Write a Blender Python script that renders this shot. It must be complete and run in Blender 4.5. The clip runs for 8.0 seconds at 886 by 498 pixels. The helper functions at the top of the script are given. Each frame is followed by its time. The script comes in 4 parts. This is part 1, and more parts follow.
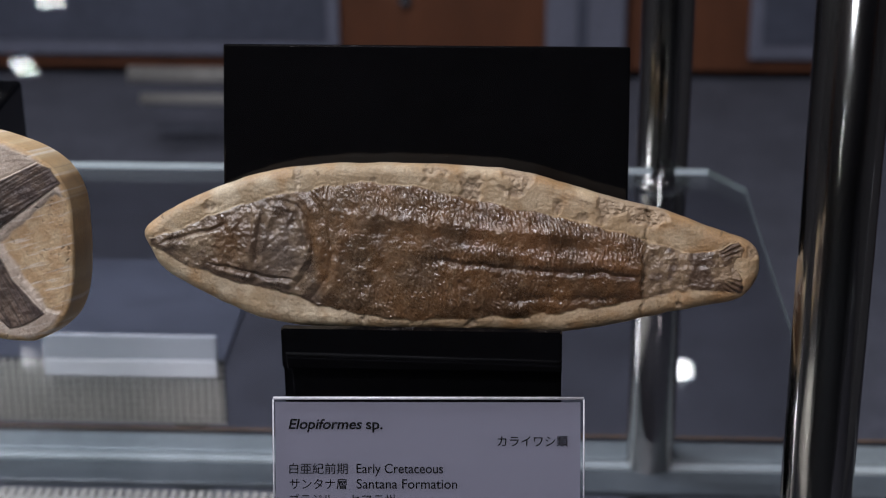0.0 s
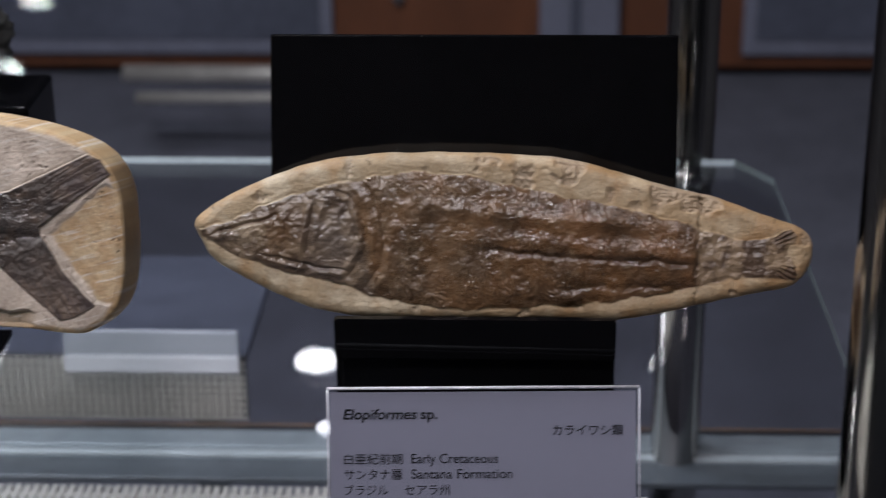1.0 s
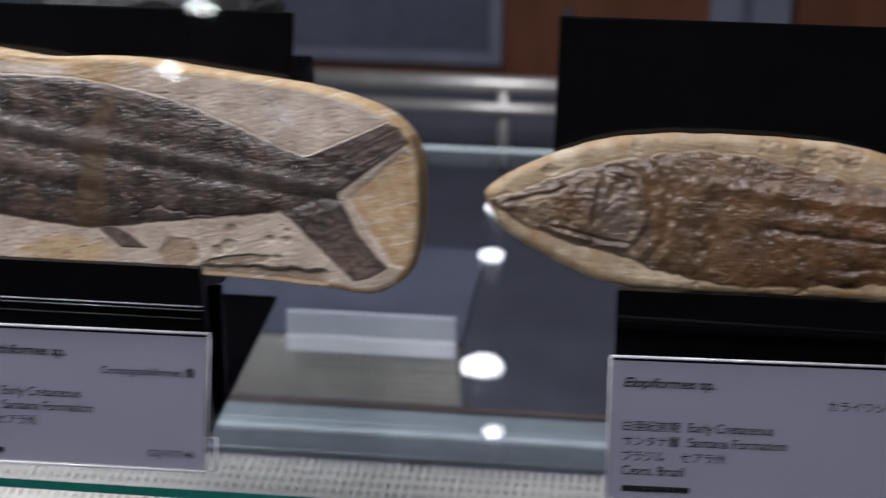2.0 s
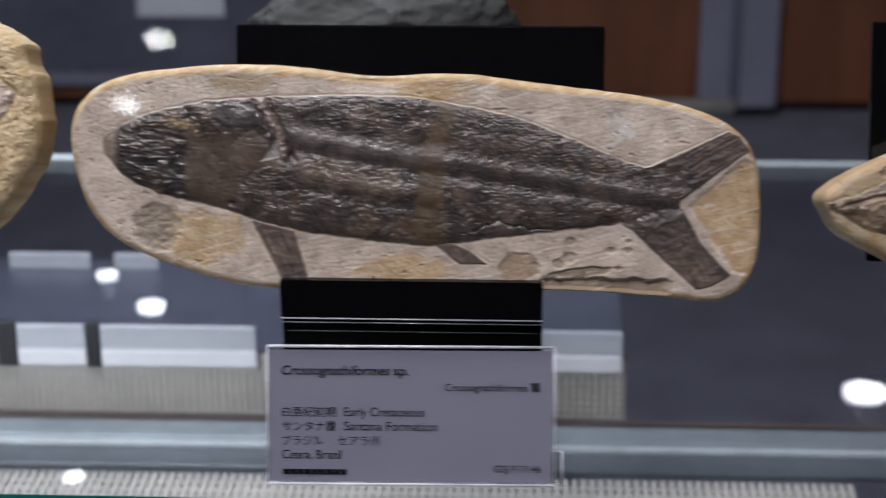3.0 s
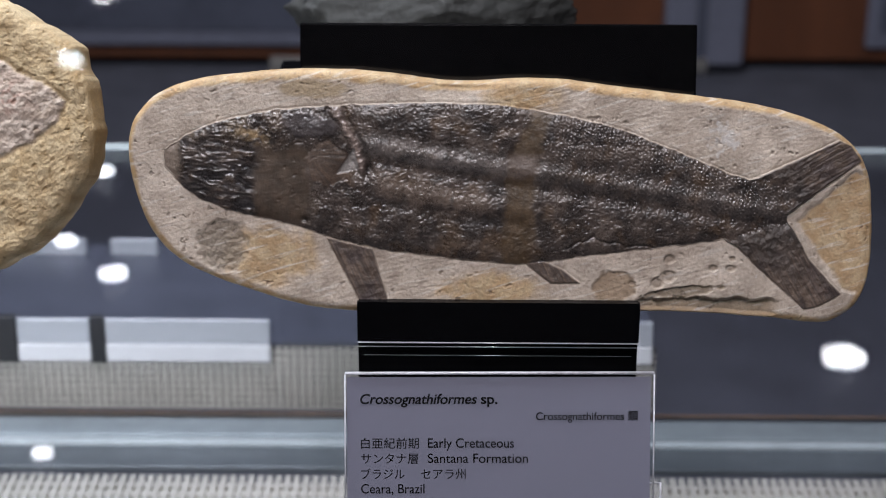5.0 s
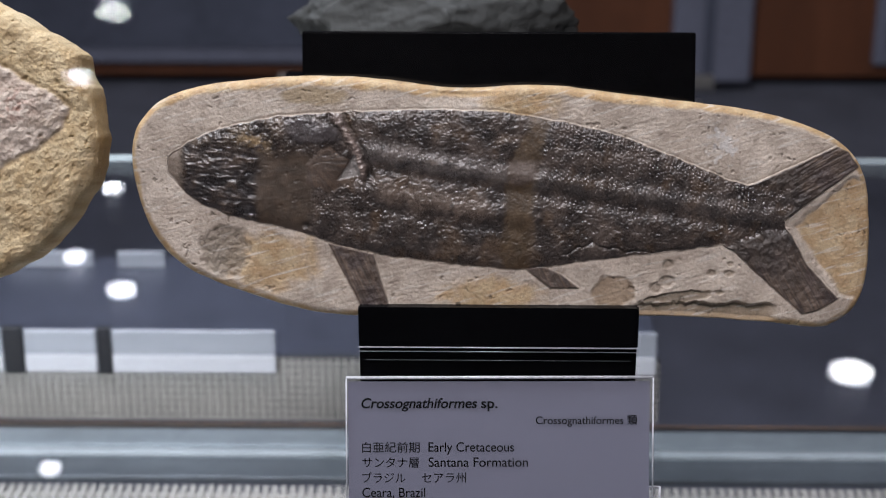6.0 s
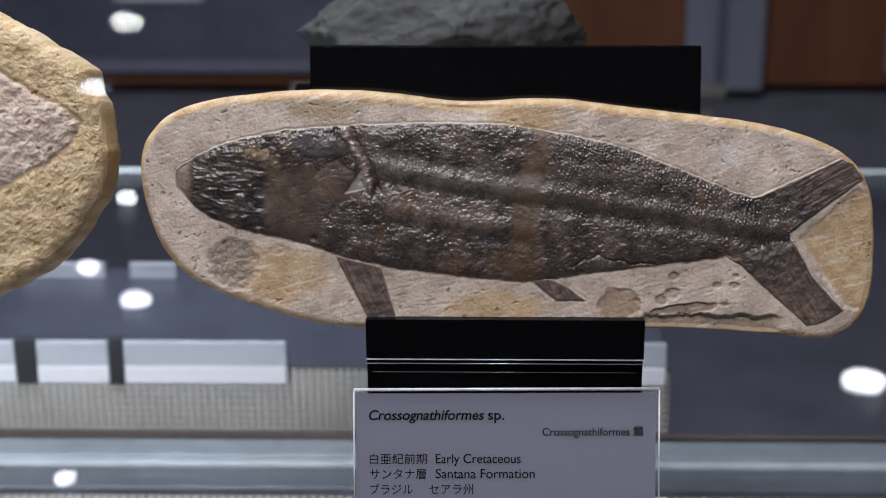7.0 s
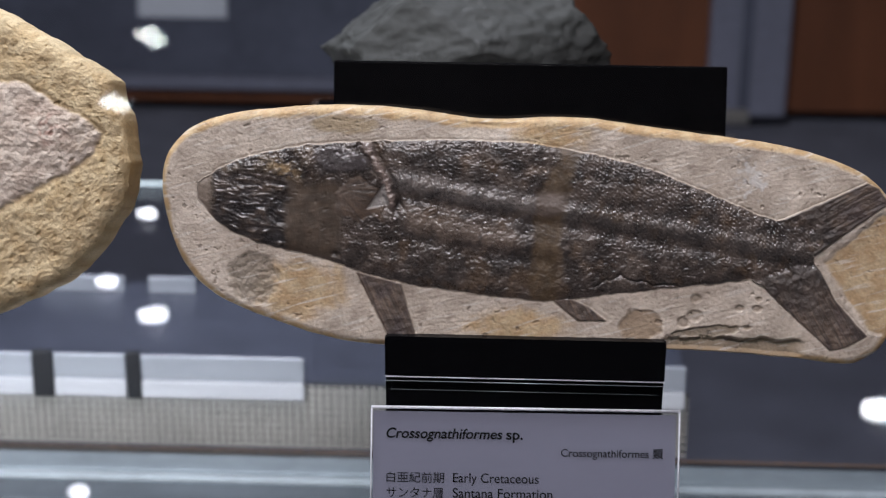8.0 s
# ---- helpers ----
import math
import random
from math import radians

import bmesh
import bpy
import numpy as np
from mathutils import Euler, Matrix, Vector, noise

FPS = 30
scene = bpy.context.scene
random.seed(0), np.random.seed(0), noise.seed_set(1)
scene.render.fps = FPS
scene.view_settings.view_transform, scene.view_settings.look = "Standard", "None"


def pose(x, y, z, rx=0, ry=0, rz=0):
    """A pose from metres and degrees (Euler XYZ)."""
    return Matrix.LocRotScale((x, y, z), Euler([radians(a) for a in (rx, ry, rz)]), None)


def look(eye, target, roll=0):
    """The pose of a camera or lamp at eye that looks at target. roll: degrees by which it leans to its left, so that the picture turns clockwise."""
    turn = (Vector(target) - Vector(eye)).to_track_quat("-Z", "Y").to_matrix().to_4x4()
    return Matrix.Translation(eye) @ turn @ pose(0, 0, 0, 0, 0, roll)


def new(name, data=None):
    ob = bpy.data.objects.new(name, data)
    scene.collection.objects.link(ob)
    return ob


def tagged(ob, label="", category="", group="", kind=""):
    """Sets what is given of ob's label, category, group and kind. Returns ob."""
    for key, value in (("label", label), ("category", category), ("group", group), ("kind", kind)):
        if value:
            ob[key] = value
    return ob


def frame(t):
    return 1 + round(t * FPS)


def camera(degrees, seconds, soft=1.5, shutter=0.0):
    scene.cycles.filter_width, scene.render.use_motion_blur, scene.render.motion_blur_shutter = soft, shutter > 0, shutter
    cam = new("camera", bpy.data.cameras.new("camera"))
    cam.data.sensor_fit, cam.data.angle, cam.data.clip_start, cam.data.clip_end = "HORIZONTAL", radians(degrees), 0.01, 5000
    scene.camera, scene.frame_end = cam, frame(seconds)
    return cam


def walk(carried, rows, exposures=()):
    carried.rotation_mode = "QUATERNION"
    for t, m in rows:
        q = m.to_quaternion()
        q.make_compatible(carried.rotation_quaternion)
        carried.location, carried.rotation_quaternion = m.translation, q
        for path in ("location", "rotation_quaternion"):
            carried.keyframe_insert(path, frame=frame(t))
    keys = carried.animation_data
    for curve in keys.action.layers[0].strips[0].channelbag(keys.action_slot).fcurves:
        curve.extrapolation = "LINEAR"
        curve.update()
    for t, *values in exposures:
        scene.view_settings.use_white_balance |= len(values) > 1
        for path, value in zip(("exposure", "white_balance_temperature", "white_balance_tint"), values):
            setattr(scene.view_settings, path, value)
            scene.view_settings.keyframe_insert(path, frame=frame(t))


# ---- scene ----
cam = camera(26.9, 8.0, soft=1.05, shutter=0.5)
PATH = [
    (0, (0.094, -0.573, 0.371), (-0.009, 1.258, -0.424), -0.5),
    (0.5, (0.088, -0.573, 0.371), (-0.011, 1.256, -0.429), -0.3),
    (1, (0.067, -0.574, 0.367), (-0.013, 1.259, -0.429), -0.6),
    (1.5, (0.027, -0.585, 0.363), (-0.066, 1.25, -0.427), 0.8),
    (2, (0.009, -0.61, 0.36), (-0.204, 1.222, -0.413), 0.2),
    (2.2, (-0.016, -0.617, 0.367), (-0.239, 1.211, -0.413), 0.2),
    (3.3, (-0.217, -0.631, 0.354), (-0.245, 1.227, -0.385), -0.7),
    (3.5, (-0.239, -0.621, 0.354), (-0.231, 1.235, -0.391), -0.5),
    (4, (-0.235, -0.586, 0.353), (-0.231, 1.258, -0.421), 0.8),
    (4.5, (-0.228, -0.573, 0.363), (-0.2385, 1.258, -0.44), 0.4),
    (6, (-0.22, -0.582, 0.36), (-0.253, 1.258, -0.422), -0.1),
    (6.5, (-0.218, -0.584, 0.359), (-0.261, 1.262, -0.409), -0.3),
    (7, (-0.217, -0.585, 0.363), (-0.266, 1.259, -0.411), -0.4),
    (7.5, (-0.208, -0.583, 0.368), (-0.280, 1.256, -0.413), -0.4),
    (8, (-0.218, -0.582, 0.36), (-0.2875, 1.27, -0.392), 0.4),
]
walk(cam, [(t, look(eye, target, roll)) for t, eye, target, roll in PATH])
cam.data.dof.use_dof = True
cam.data.dof.focus_distance = 0.68
cam.data.dof.aperture_fstop = 14.5

# ---- light ----
world = bpy.data.worlds.new("world")
scene.world = world
world.use_nodes = True
world.node_tree.nodes["Background"].inputs[0].default_value = (0.55, 0.62, 0.75, 1)
world.node_tree.nodes["Background"].inputs[1].default_value = 0.05
scene.view_settings.exposure = 0.0

FLOOR, CEIL = -0.595, 2.4


def area_light(name, at, to, size, watts, color=(1, 0.95, 0.9)):
    data = bpy.data.lights.new(name, "AREA")
    data.shape, data.size, data.energy, data.color = "DISK", size, watts, color
    ob = new(name, data)
    ob.matrix_world = look(at, to)
    return ob


area_light("spot_and_fill_light", (-0.3, -1.4, CEIL - 0.06), (-0.12, 0.05, 0.08), 0.3, 34, (1.0, 0.918, 0.968))
area_light("spot_and_fill_light", (-0.95, -0.7, CEIL - 0.06), (-0.2, 0.05, 0.08), 0.2, 15, (1.0, 0.918, 0.968))
area_light("spot_and_fill_light", (0.65, -0.7, CEIL - 0.06), (0.05, 0.05, 0.08), 0.2, 2.0, (1.0, 0.918, 0.968))
# two added lamps without fittings, to brighten the floor and the step
area_light("spot_and_fill_light", (-0.55, 0.75, 0.95), (-0.5, 1.1, FLOOR), 0.3, 12, (0.86, 0.89, 1))
area_light("spot_and_fill_light", (-0.5, 0.16, 0.95), (-0.4, 0.42, -0.17), 0.2, 9, (0.88, 0.93, 1))
# unseen fill added below the shelf to brighten deck and step
area_light("deck_fill_light", (-0.62, 0.06, -0.03), (-0.42, 0.45, -0.19), 0.16, 1.6, (0.92, 0.96, 1))
# added fill for the unseen end of the room
area_light("spot_and_fill_light", (-0.3, -2.1, CEIL - 0.06), (-0.3, -2.1, FLOOR), 0.6, 15, (0.85, 0.92, 1))

# ---- materials ----


def material(name, color, rough=0.5, metal=0.0, vary=0.0, scale=20.0, bump=0.0, bump_scale=200.0, attribute="", spec=0.5, coat=0.0, stretch=(1, 1, 1)):
    """Principled material with two scales of noise on the colour and a fine bump."""
    m = bpy.data.materials.new(name)
    m.use_nodes = True
    t = m.node_tree
    n, l = t.nodes, t.links
    p = n["Principled BSDF"]
    p.inputs["Roughness"].default_value = rough
    p.inputs["Metallic"].default_value = metal
    p.inputs["Specular IOR Level"].default_value = spec
    p.inputs["Coat Weight"].default_value = coat
    p.inputs["Base Color"].default_value = (*color, 1)
    co = n.new("ShaderNodeTexCoord")
    mp = n.new("ShaderNodeMapping")
    mp.inputs["Scale"].default_value = stretch
    l.new(co.outputs["Object"], mp.inputs["Vector"])
    if vary or attribute:
        n1 = n.new("ShaderNodeTexNoise")
        n1.inputs["Scale"].default_value = scale
        n1.inputs["Detail"].default_value = 6
        l.new(mp.outputs[0], n1.inputs["Vector"])
        n2 = n.new("ShaderNodeTexNoise")
        n2.inputs["Scale"].default_value = scale * 11
        n2.inputs["Detail"].default_value = 4
        l.new(mp.outputs[0], n2.inputs["Vector"])
        add = n.new("ShaderNodeMath")
        add.operation = "ADD"
        l.new(n1.outputs["Fac"], add.inputs[0])
        l.new(n2.outputs["Fac"], add.inputs[1])
        rng = n.new("ShaderNodeMapRange")
        rng.inputs["From Min"].default_value, rng.inputs["From Max"].default_value = 0.6, 1.4
        rng.inputs["To Min"].default_value, rng.inputs["To Max"].default_value = 1 - vary, 1 + vary
        l.new(add.outputs[0], rng.inputs["Value"])
        mul = n.new("ShaderNodeVectorMath")
        mul.operation = "SCALE"
        if attribute:
            at = n.new("ShaderNodeAttribute")
            at.attribute_name = attribute
            l.new(at.outputs["Color"], mul.inputs[0])
            ro = n.new("ShaderNodeMath")
            ro.operation = "MULTIPLY"
            l.new(at.outputs["Alpha"], ro.inputs[0])
            l.new(rng.outputs[0], ro.inputs[1])
            l.new(ro.outputs[0], p.inputs["Roughness"])
        else:
            mul.inputs[0].default_value = color
        l.new(rng.outputs[0], mul.inputs["Scale"])
        l.new(mul.outputs[0], p.inputs["Base Color"])
    if bump:
        nb = n.new("ShaderNodeTexNoise")
        nb.inputs["Scale"].default_value = bump_scale
        nb.inputs["Detail"].default_value = 5
        l.new(mp.outputs[0], nb.inputs["Vector"])
        b = n.new("ShaderNodeBump")
        b.inputs["Strength"].default_value = bump
        b.inputs["Distance"].default_value = 0.001
        l.new(nb.outputs["Fac"], b.inputs["Height"])
        l.new(b.outputs[0], p.inputs["Normal"])
    return m


def clear_glass(name, tint, gloss_rough=0.0, ior=1.5):
    """Thin clear sheet: see-through with a Fresnel gloss on top."""
    m = bpy.data.materials.new(name)
    m.use_nodes = True
    n, l = m.node_tree.nodes, m.node_tree.links
    n.remove(n["Principled BSDF"])
    tr = n.new("ShaderNodeBsdfTransparent")
    tr.inputs[0].default_value = (*tint, 1)
    gl = n.new("ShaderNodeBsdfGlossy")
    gl.inputs["Roughness"].default_value = gloss_rough
    fr = n.new("ShaderNodeFresnel")
    fr.inputs["IOR"].default_value = ior
    mix = n.new("ShaderNodeMixShader")
    l.new(fr.outputs[0], mix.inputs[0])
    l.new(tr.outputs[0], mix.inputs[1])
    l.new(gl.outputs[0], mix.inputs[2])
    l.new(mix.outputs[0], n["Material Output"].inputs["Surface"])
    return m


def glowing(name, color, strength):
    m = bpy.data.materials.new(name)
    m.use_nodes = True
    p = m.node_tree.nodes["Principled BSDF"]
    p.inputs["Base Color"].default_value = (*color, 1)
    p.inputs["Emission Color"].default_value = (*color, 1)
    p.inputs["Emission Strength"].default_value = strength
    return m


M_STONE = material("limestone", (0.4, 0.33, 0.22), 0.62, vary=0.26, scale=90, bump=0.4, bump_scale=800, attribute="shade", spec=0.4)
M_BONE = material("fossil_scales", (0.1, 0.07, 0.04), 0.31, vary=0.4, scale=150, bump=0.16, bump_scale=1300, attribute="shade", spec=0.62)
M_FIN = material("fossil_fin", (0.1, 0.07, 0.05), 0.55, vary=0.35, scale=150, bump=0.3, bump_scale=1300, attribute="shade", spec=0.4)
M_ROUGHSTONE = material("sandy_limestone", (0.42, 0.33, 0.17), 0.85, vary=0.25, scale=110, bump=0.8, bump_scale=600, attribute="shade", spec=0.25)
M_DARKROCK = material("dark_shale", (0.021, 0.022, 0.021), 0.72, vary=0.6, scale=45, bump=0.7, bump_scale=250)
M_ACRYLIC = material("black_acrylic", (0.0025, 0.0025, 0.003), 0.07, vary=0.3, scale=14, spec=0.22)
M_PAPER = material("white_card", (0.19, 0.195, 0.25), 0.6, vary=0.03, scale=60)
M_INK = material("black_ink", (0.004, 0.004, 0.005), 0.8, spec=0.1, vary=0.05)
# pale opaque colour standing in for glints on acrylic edges
M_EDGE_GLINT = material("acrylic_edge_glint", (0.55, 0.55, 0.6), 0.12, spec=0.8, vary=0.35, scale=60)
# shelf side edges, with the dimmer light there put into the colour
M_EDGE_SHADED = material("shaded_glass_edge", (0.10, 0.12, 0.125), 0.15, vary=0.2, scale=30, spec=0.6)
M_CHROME = material("chrome", (0.44, 0.425, 0.405), 0.12, 1.0, vary=0.06, scale=40)
M_RAIL = material("satin_steel", (0.62, 0.6, 0.56), 0.45, 0.8, vary=0.3, scale=14)
M_SLEEVE = clear_glass("clear_acrylic", (0.97, 0.97, 0.98), 0.02, 1.28)
M_SHELF = clear_glass("shelf_glass", (0.88, 0.885, 0.9), 0.015, 1.5)
M_PANE = clear_glass("pane_glass", (0.98, 0.985, 0.985), 0.0, 1.35)
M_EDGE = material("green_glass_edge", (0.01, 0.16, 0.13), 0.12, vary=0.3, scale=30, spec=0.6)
# shelf back edge, with the light it catches put into the colour
M_EDGE_LIT = material("lit_glass_edge", (0.45, 0.52, 0.55), 0.2, vary=0.15, scale=30)
M_WOOD = material("brown_wood", (0.1, 0.036, 0.016), 0.42, vary=0.35, scale=6, bump=0.2, bump_scale=60, stretch=(4, 4, 0.6))
M_WOOD_DULL = material("dull_wood", (0.16, 0.095, 0.055), 0.6, vary=0.3, scale=8)
M_SLATE = material("slate_panel", (0.065, 0.072, 0.1), 0.35, vary=0.3, scale=5)
M_FRAME = material("grey_blue_metal", (0.17, 0.18, 0.235), 0.4, 0.3, vary=0.2, scale=8)
M_CARPET = material("grey_blue_carpet", (0.072, 0.076, 0.1), 0.95, vary=0.35, scale=12, bump=0.8, bump_scale=300)
M_WALL = material("painted_wall", (0.12, 0.125, 0.14), 0.8, vary=0.06, scale=3)
M_CEIL = material("ceiling_paint", (0.2, 0.2, 0.21), 0.85, vary=0.05, scale=3)
M_WHITE = material("white_plastic", (0.7, 0.72, 0.76), 0.4, vary=0.06, scale=20)
M_MESH = material("pale_metal_mesh", (0.82, 0.8, 0.74), 0.45, 0.2, vary=0.12, scale=25)
M_GRILL = material("beige_grill", (0.46, 0.445, 0.41), 0.5, 0.2, vary=0.15, scale=25)
M_HOLE_SHADE = material("hole_shade_sheet", (0.04, 0.04, 0.042), 0.6, vary=0.15, scale=25)
M_STRIP = material("translucent_plastic", (0.42, 0.45, 0.5), 0.3, vary=0.12, scale=14)
M_DARK = material("dark_base", (0.015, 0.016, 0.02), 0.5, vary=0.3, scale=10)
M_STEEL = material("brushed_steel", (0.4, 0.45, 0.48), 0.25, 0.7, vary=0.15, scale=12)
M_LAMP = glowing("lamp_glow", (0.94, 0.95, 1), 28.0)
M_LAMP_FAR = glowing("far_lamp_glow", (0.94, 0.95, 1), 60.0)
M_LAMP_SMALL = glowing("small_lamp_glow", (0.88, 0.9, 1), 24.0)
M_PALE_BAND = material("pale_glass_band", (0.33, 0.375, 0.395), 0.45, vary=0.2, scale=9)
M_LIP = material("dark_steel_lip", (0.085, 0.1, 0.115), 0.4, 0.2, vary=0.25, scale=9)
M_BAND = material("matt_steel_band", (0.21, 0.245, 0.265), 0.5, 0.3, vary=0.2, scale=9)

# ---- building helpers ----


def part(name, bm, mat, parent=None, label=""):
    me = bpy.data.meshes.new(name)
    bm.to_mesh(me)
    bm.free()
    me.materials.append(mat)
    ob = new(name, me)
    if parent:
        ob.parent = parent
    if label:
        tagged(ob, label)
    return ob


def thing(name, at, label, category, group="", kind="", turn=0):
    ob = new(name)
    ob.empty_display_size = 0.02
    ob.matrix_basis = pose(*at, 0, 0, turn)
    return tagged(ob, label, category, group, kind)


def box(x0, x1, y0, y1, z0, z1, bevel=0.0, m=None):
    bm = bmesh.new()
    bmesh.ops.create_cube(bm, size=1)
    bmesh.ops.scale(bm, verts=bm.verts, vec=(x1 - x0, y1 - y0, z1 - z0))
    bmesh.ops.translate(bm, verts=bm.verts, vec=((x0 + x1) / 2, (y0 + y1) / 2, (z0 + z1) / 2))
    if bevel:
        bmesh.ops.bevel(bm, geom=bm.edges[:], offset=bevel, segments=2, affect="EDGES", profile=0.5)
    if m:
        bm.transform(m)
    return bm


def tube(r, length, m, segments=32, bevel=0.0):
    """A cylinder along z from 0 to length."""
    bm = bmesh.new()
    bmesh.ops.create_cone(bm, cap_ends=True, segments=segments, radius1=r, radius2=r, depth=length)
    bmesh.ops.translate(bm, verts=bm.verts, vec=(0, 0, length / 2))
    if bevel:
        bmesh.ops.bevel(bm, geom=[e for e in bm.edges if abs(e.verts[0].co.z - e.verts[1].co.z) < 1e-6], offset=bevel, segments=2, affect="EDGES")
    for f in bm.faces:
        f.smooth = len(f.verts) == 4
    bm.transform(m)
    return bm


def extruded(profile, x0, x1, bevel=0.0):
    """A profile in y, z drawn along x."""
    bm = bmesh.new()
    a = [bm.verts.new((x0, y, z)) for y, z in profile]
    b = [bm.verts.new((x1, y, z)) for y, z in profile]
    k = len(profile)
    bm.faces.new(a)
    bm.faces.new(b[::-1])
    for i in range(k):
        bm.faces.new((a[(i + 1) % k], a[i], b[i], b[(i + 1) % k]))
    bmesh.ops.recalc_face_normals(bm, faces=bm.faces)
    if bevel:
        bmesh.ops.bevel(bm, geom=bm.edges[:], offset=bevel, segments=2, affect="EDGES")
    return bm


# ---- room ----
tagged(part("floor", box(-3.2, 3.2, -4.6, 7.1, FLOOR - 0.1, FLOOR), M_CARPET), "dark grey-blue carpet floor of the exhibition room", "floor", kind="structure")
tagged(part("ceiling", box(-3.2, 3.2, -4.6, 7.1, CEIL, CEIL + 0.1), M_CEIL), "grey painted ceiling with downlights", "ceiling", kind="structure")
for nm, b in (("wall_north", (-3.2, 3.2, 7.0, 7.1)), ("wall_south", (-3.2, 3.2, -4.6, -4.5)), ("wall_east", (3.1, 3.2, -4.5, 7.0)), ("wall_west", (-3.2, -3.1, -4.5, 7.0))):
    tagged(part(nm, box(*b, FLOOR, CEIL), M_WALL), "plain grey painted wall of the exhibition room", "wall", kind="structure")

# ---- opposite cabinet ----
cab = thing("wooden_cabinet", (0, 2.35, FLOOR), "brown wooden wall cabinet with dark framed glass panels", "cabinet")
part("plinth", box(-2.9, 2.9, 0.04, 0.7, 0.0, 0.02), M_DARK, cab, "dark recessed plinth")
part("body", box(-2.9, 2.9, 0.0, 0.7, 0.02, 1.1, 0.004), M_WOOD, cab)
for x0, x1 in ((-1.2, -0.236), (0.43, 1.4), (-2.3, -1.32), (1.5, 2.5)):
    fr = part("panel_frame", box(x0, x1, -0.018, -0.001, 0.046, 1.05, 0.004), M_FRAME, cab, "grey-blue metal frame")
    part("panel", box(x0 + 0.02, x1 - 0.02, -0.022, -0.019, 0.074, 1.03), M_SLATE, fr, "dark slate-coloured glass")
pil = part("pilaster", box(0.100, 0.230, -0.034, -0.001, 0.02, 1.095, 0.006), M_FRAME, cab, "grey-blue metal upright")
part("groove", box(0.150, 0.168, -0.037, -0.035, 0.02, 1.095), M_SLATE, pil)
part("notice", box(-0.825, -0.68, -0.0255, -0.0225, 0.17, 0.315, 0.001), M_STRIP, cab, "pale printed notice")
part("knob", tube(0.0095, 0.016, pose(-0.129, 0, 0.142, 90, 0, 0), 20), M_CHROME, cab, "small chrome lock")

# low chrome barrier in front of the cabinet
rail = thing("floor_rail", (0, 1.95, FLOOR), "low double chrome floor rail with short legs", "rail")
part("bar", tube(0.012, 0.62, pose(-0.5, 0, 0.138, 0, 90, 0)), M_RAIL, rail)
part("bar", tube(0.008, 0.58, pose(-0.48, -0.02, 0.108, 0, 90, 0)), M_RAIL, rail)
for x in (-0.2, 0.06):
    part("leg", tube(0.008, 0.13, pose(x, 0, 0.0)), M_RAIL, rail)

# ---- display rack ----
rack = thing("display_rack", (0, 0, FLOOR), "chrome tube display rack with glass shelves", "display rack")
for x, y in ((0.163, 0.412), (0.1925, -0.004), (-1.35, 0.412), (-1.386, -0.004)):
    p = part("post", tube(0.0145 if y > 0.2 else 0.0125, 1.02, pose(x, y, 0), 40), M_CHROME, rack, "polished chrome tube")
    part("collar", tube(0.0165, 0.012, pose(x, y, -FLOOR - 0.018), 32, 0.002), M_CHROME, p)
    part("foot", tube(0.022, 0.01, pose(x, y, 0), 32, 0.003), M_CHROME, p)

# upper glass shelf with clipped corners
bm = bmesh.new()
ol = [(-1.4, -0.006), (0.176, -0.006), (0.212, 0.03), (0.21, 0.2), (0.206, 0.37), (0.188, 0.399), (-1.4, 0.399)]
H = 0.004
lo = [bm.verts.new((x, y, -H)) for x, y in ol]
hi = [bm.verts.new((x, y, 0)) for x, y in ol]
bm.faces.new(hi)
bm.faces.new(lo)
shelf = tagged(part("glass_shelf", bm, M_SHELF), "clear glass shelf with green front edge", "shelf")
shelf.visible_shadow = False


def edge_strip(a, b, mat):
    bm = bmesh.new()
    v = [bm.verts.new((*p, z)) for p, z in ((a, -H), (b, -H), (b, 0), (a, 0))]
    bm.faces.new(v)
    return part("polished_edge_tint", bm, mat, shelf)


# green front glass; back and side edges have their light painted in
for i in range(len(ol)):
    edge_strip(ol[i], ol[(i + 1) % len(ol)], M_EDGE if i == 0 else (M_EDGE_LIT if i == 5 else M_EDGE_SHADED))

# case base: pale grating with a rail and white strips behind it
BASE = -0.2
deck = thing("mesh_deck", (0, 0, BASE), "pale metal mesh deck under the glass shelf", "deck")


def bar_rows(boxes):
    co, fa = [], []
    for x0, x1, y0, y1, z0, z1 in boxes:
        k = len(co)
        co += [(x, y, z) for z in (z0, z1) for y in (y0, y1) for x in (x0, x1)]
        fa += [tuple(k + i for i in f) for f in ((4, 5, 7, 6), (0, 1, 5, 4), (2, 6, 7, 3), (0, 4, 6, 2), (1, 3, 7, 5))]
    bm = bmesh.new()
    me = bpy.data.meshes.new("rows")
    me.from_pydata(co, [], fa)
    bm.from_mesh(me)
    bpy.data.meshes.remove(me)
    return bm


rows = [(-1.3 + i * 0.0054, -1.3 + i * 0.0054 + 0.0033, -0.08, 0.375, -0.003, 0.0) for i in range(247)]
rows += [(-1.3, 0.032, -0.08 + i * 0.0108, -0.08 + i * 0.0108 + 0.0034, -0.0034, -0.0004) for i in range(42)]
tagged(part("mesh", bar_rows(rows), M_GRILL, deck), kind="stuff")
part("backing", box(-1.3, 0.032, -0.08, 0.372, -0.016, -0.0036), M_MESH, deck, "white backing sheet")
for x in (-1.28, 0.0):
    for y in (-0.06, 0.35):
        part("leg", box(x - 0.01, x + 0.01, y - 0.01, y + 0.01, FLOOR - BASE, -0.016, 0.002), M_STEEL, deck)

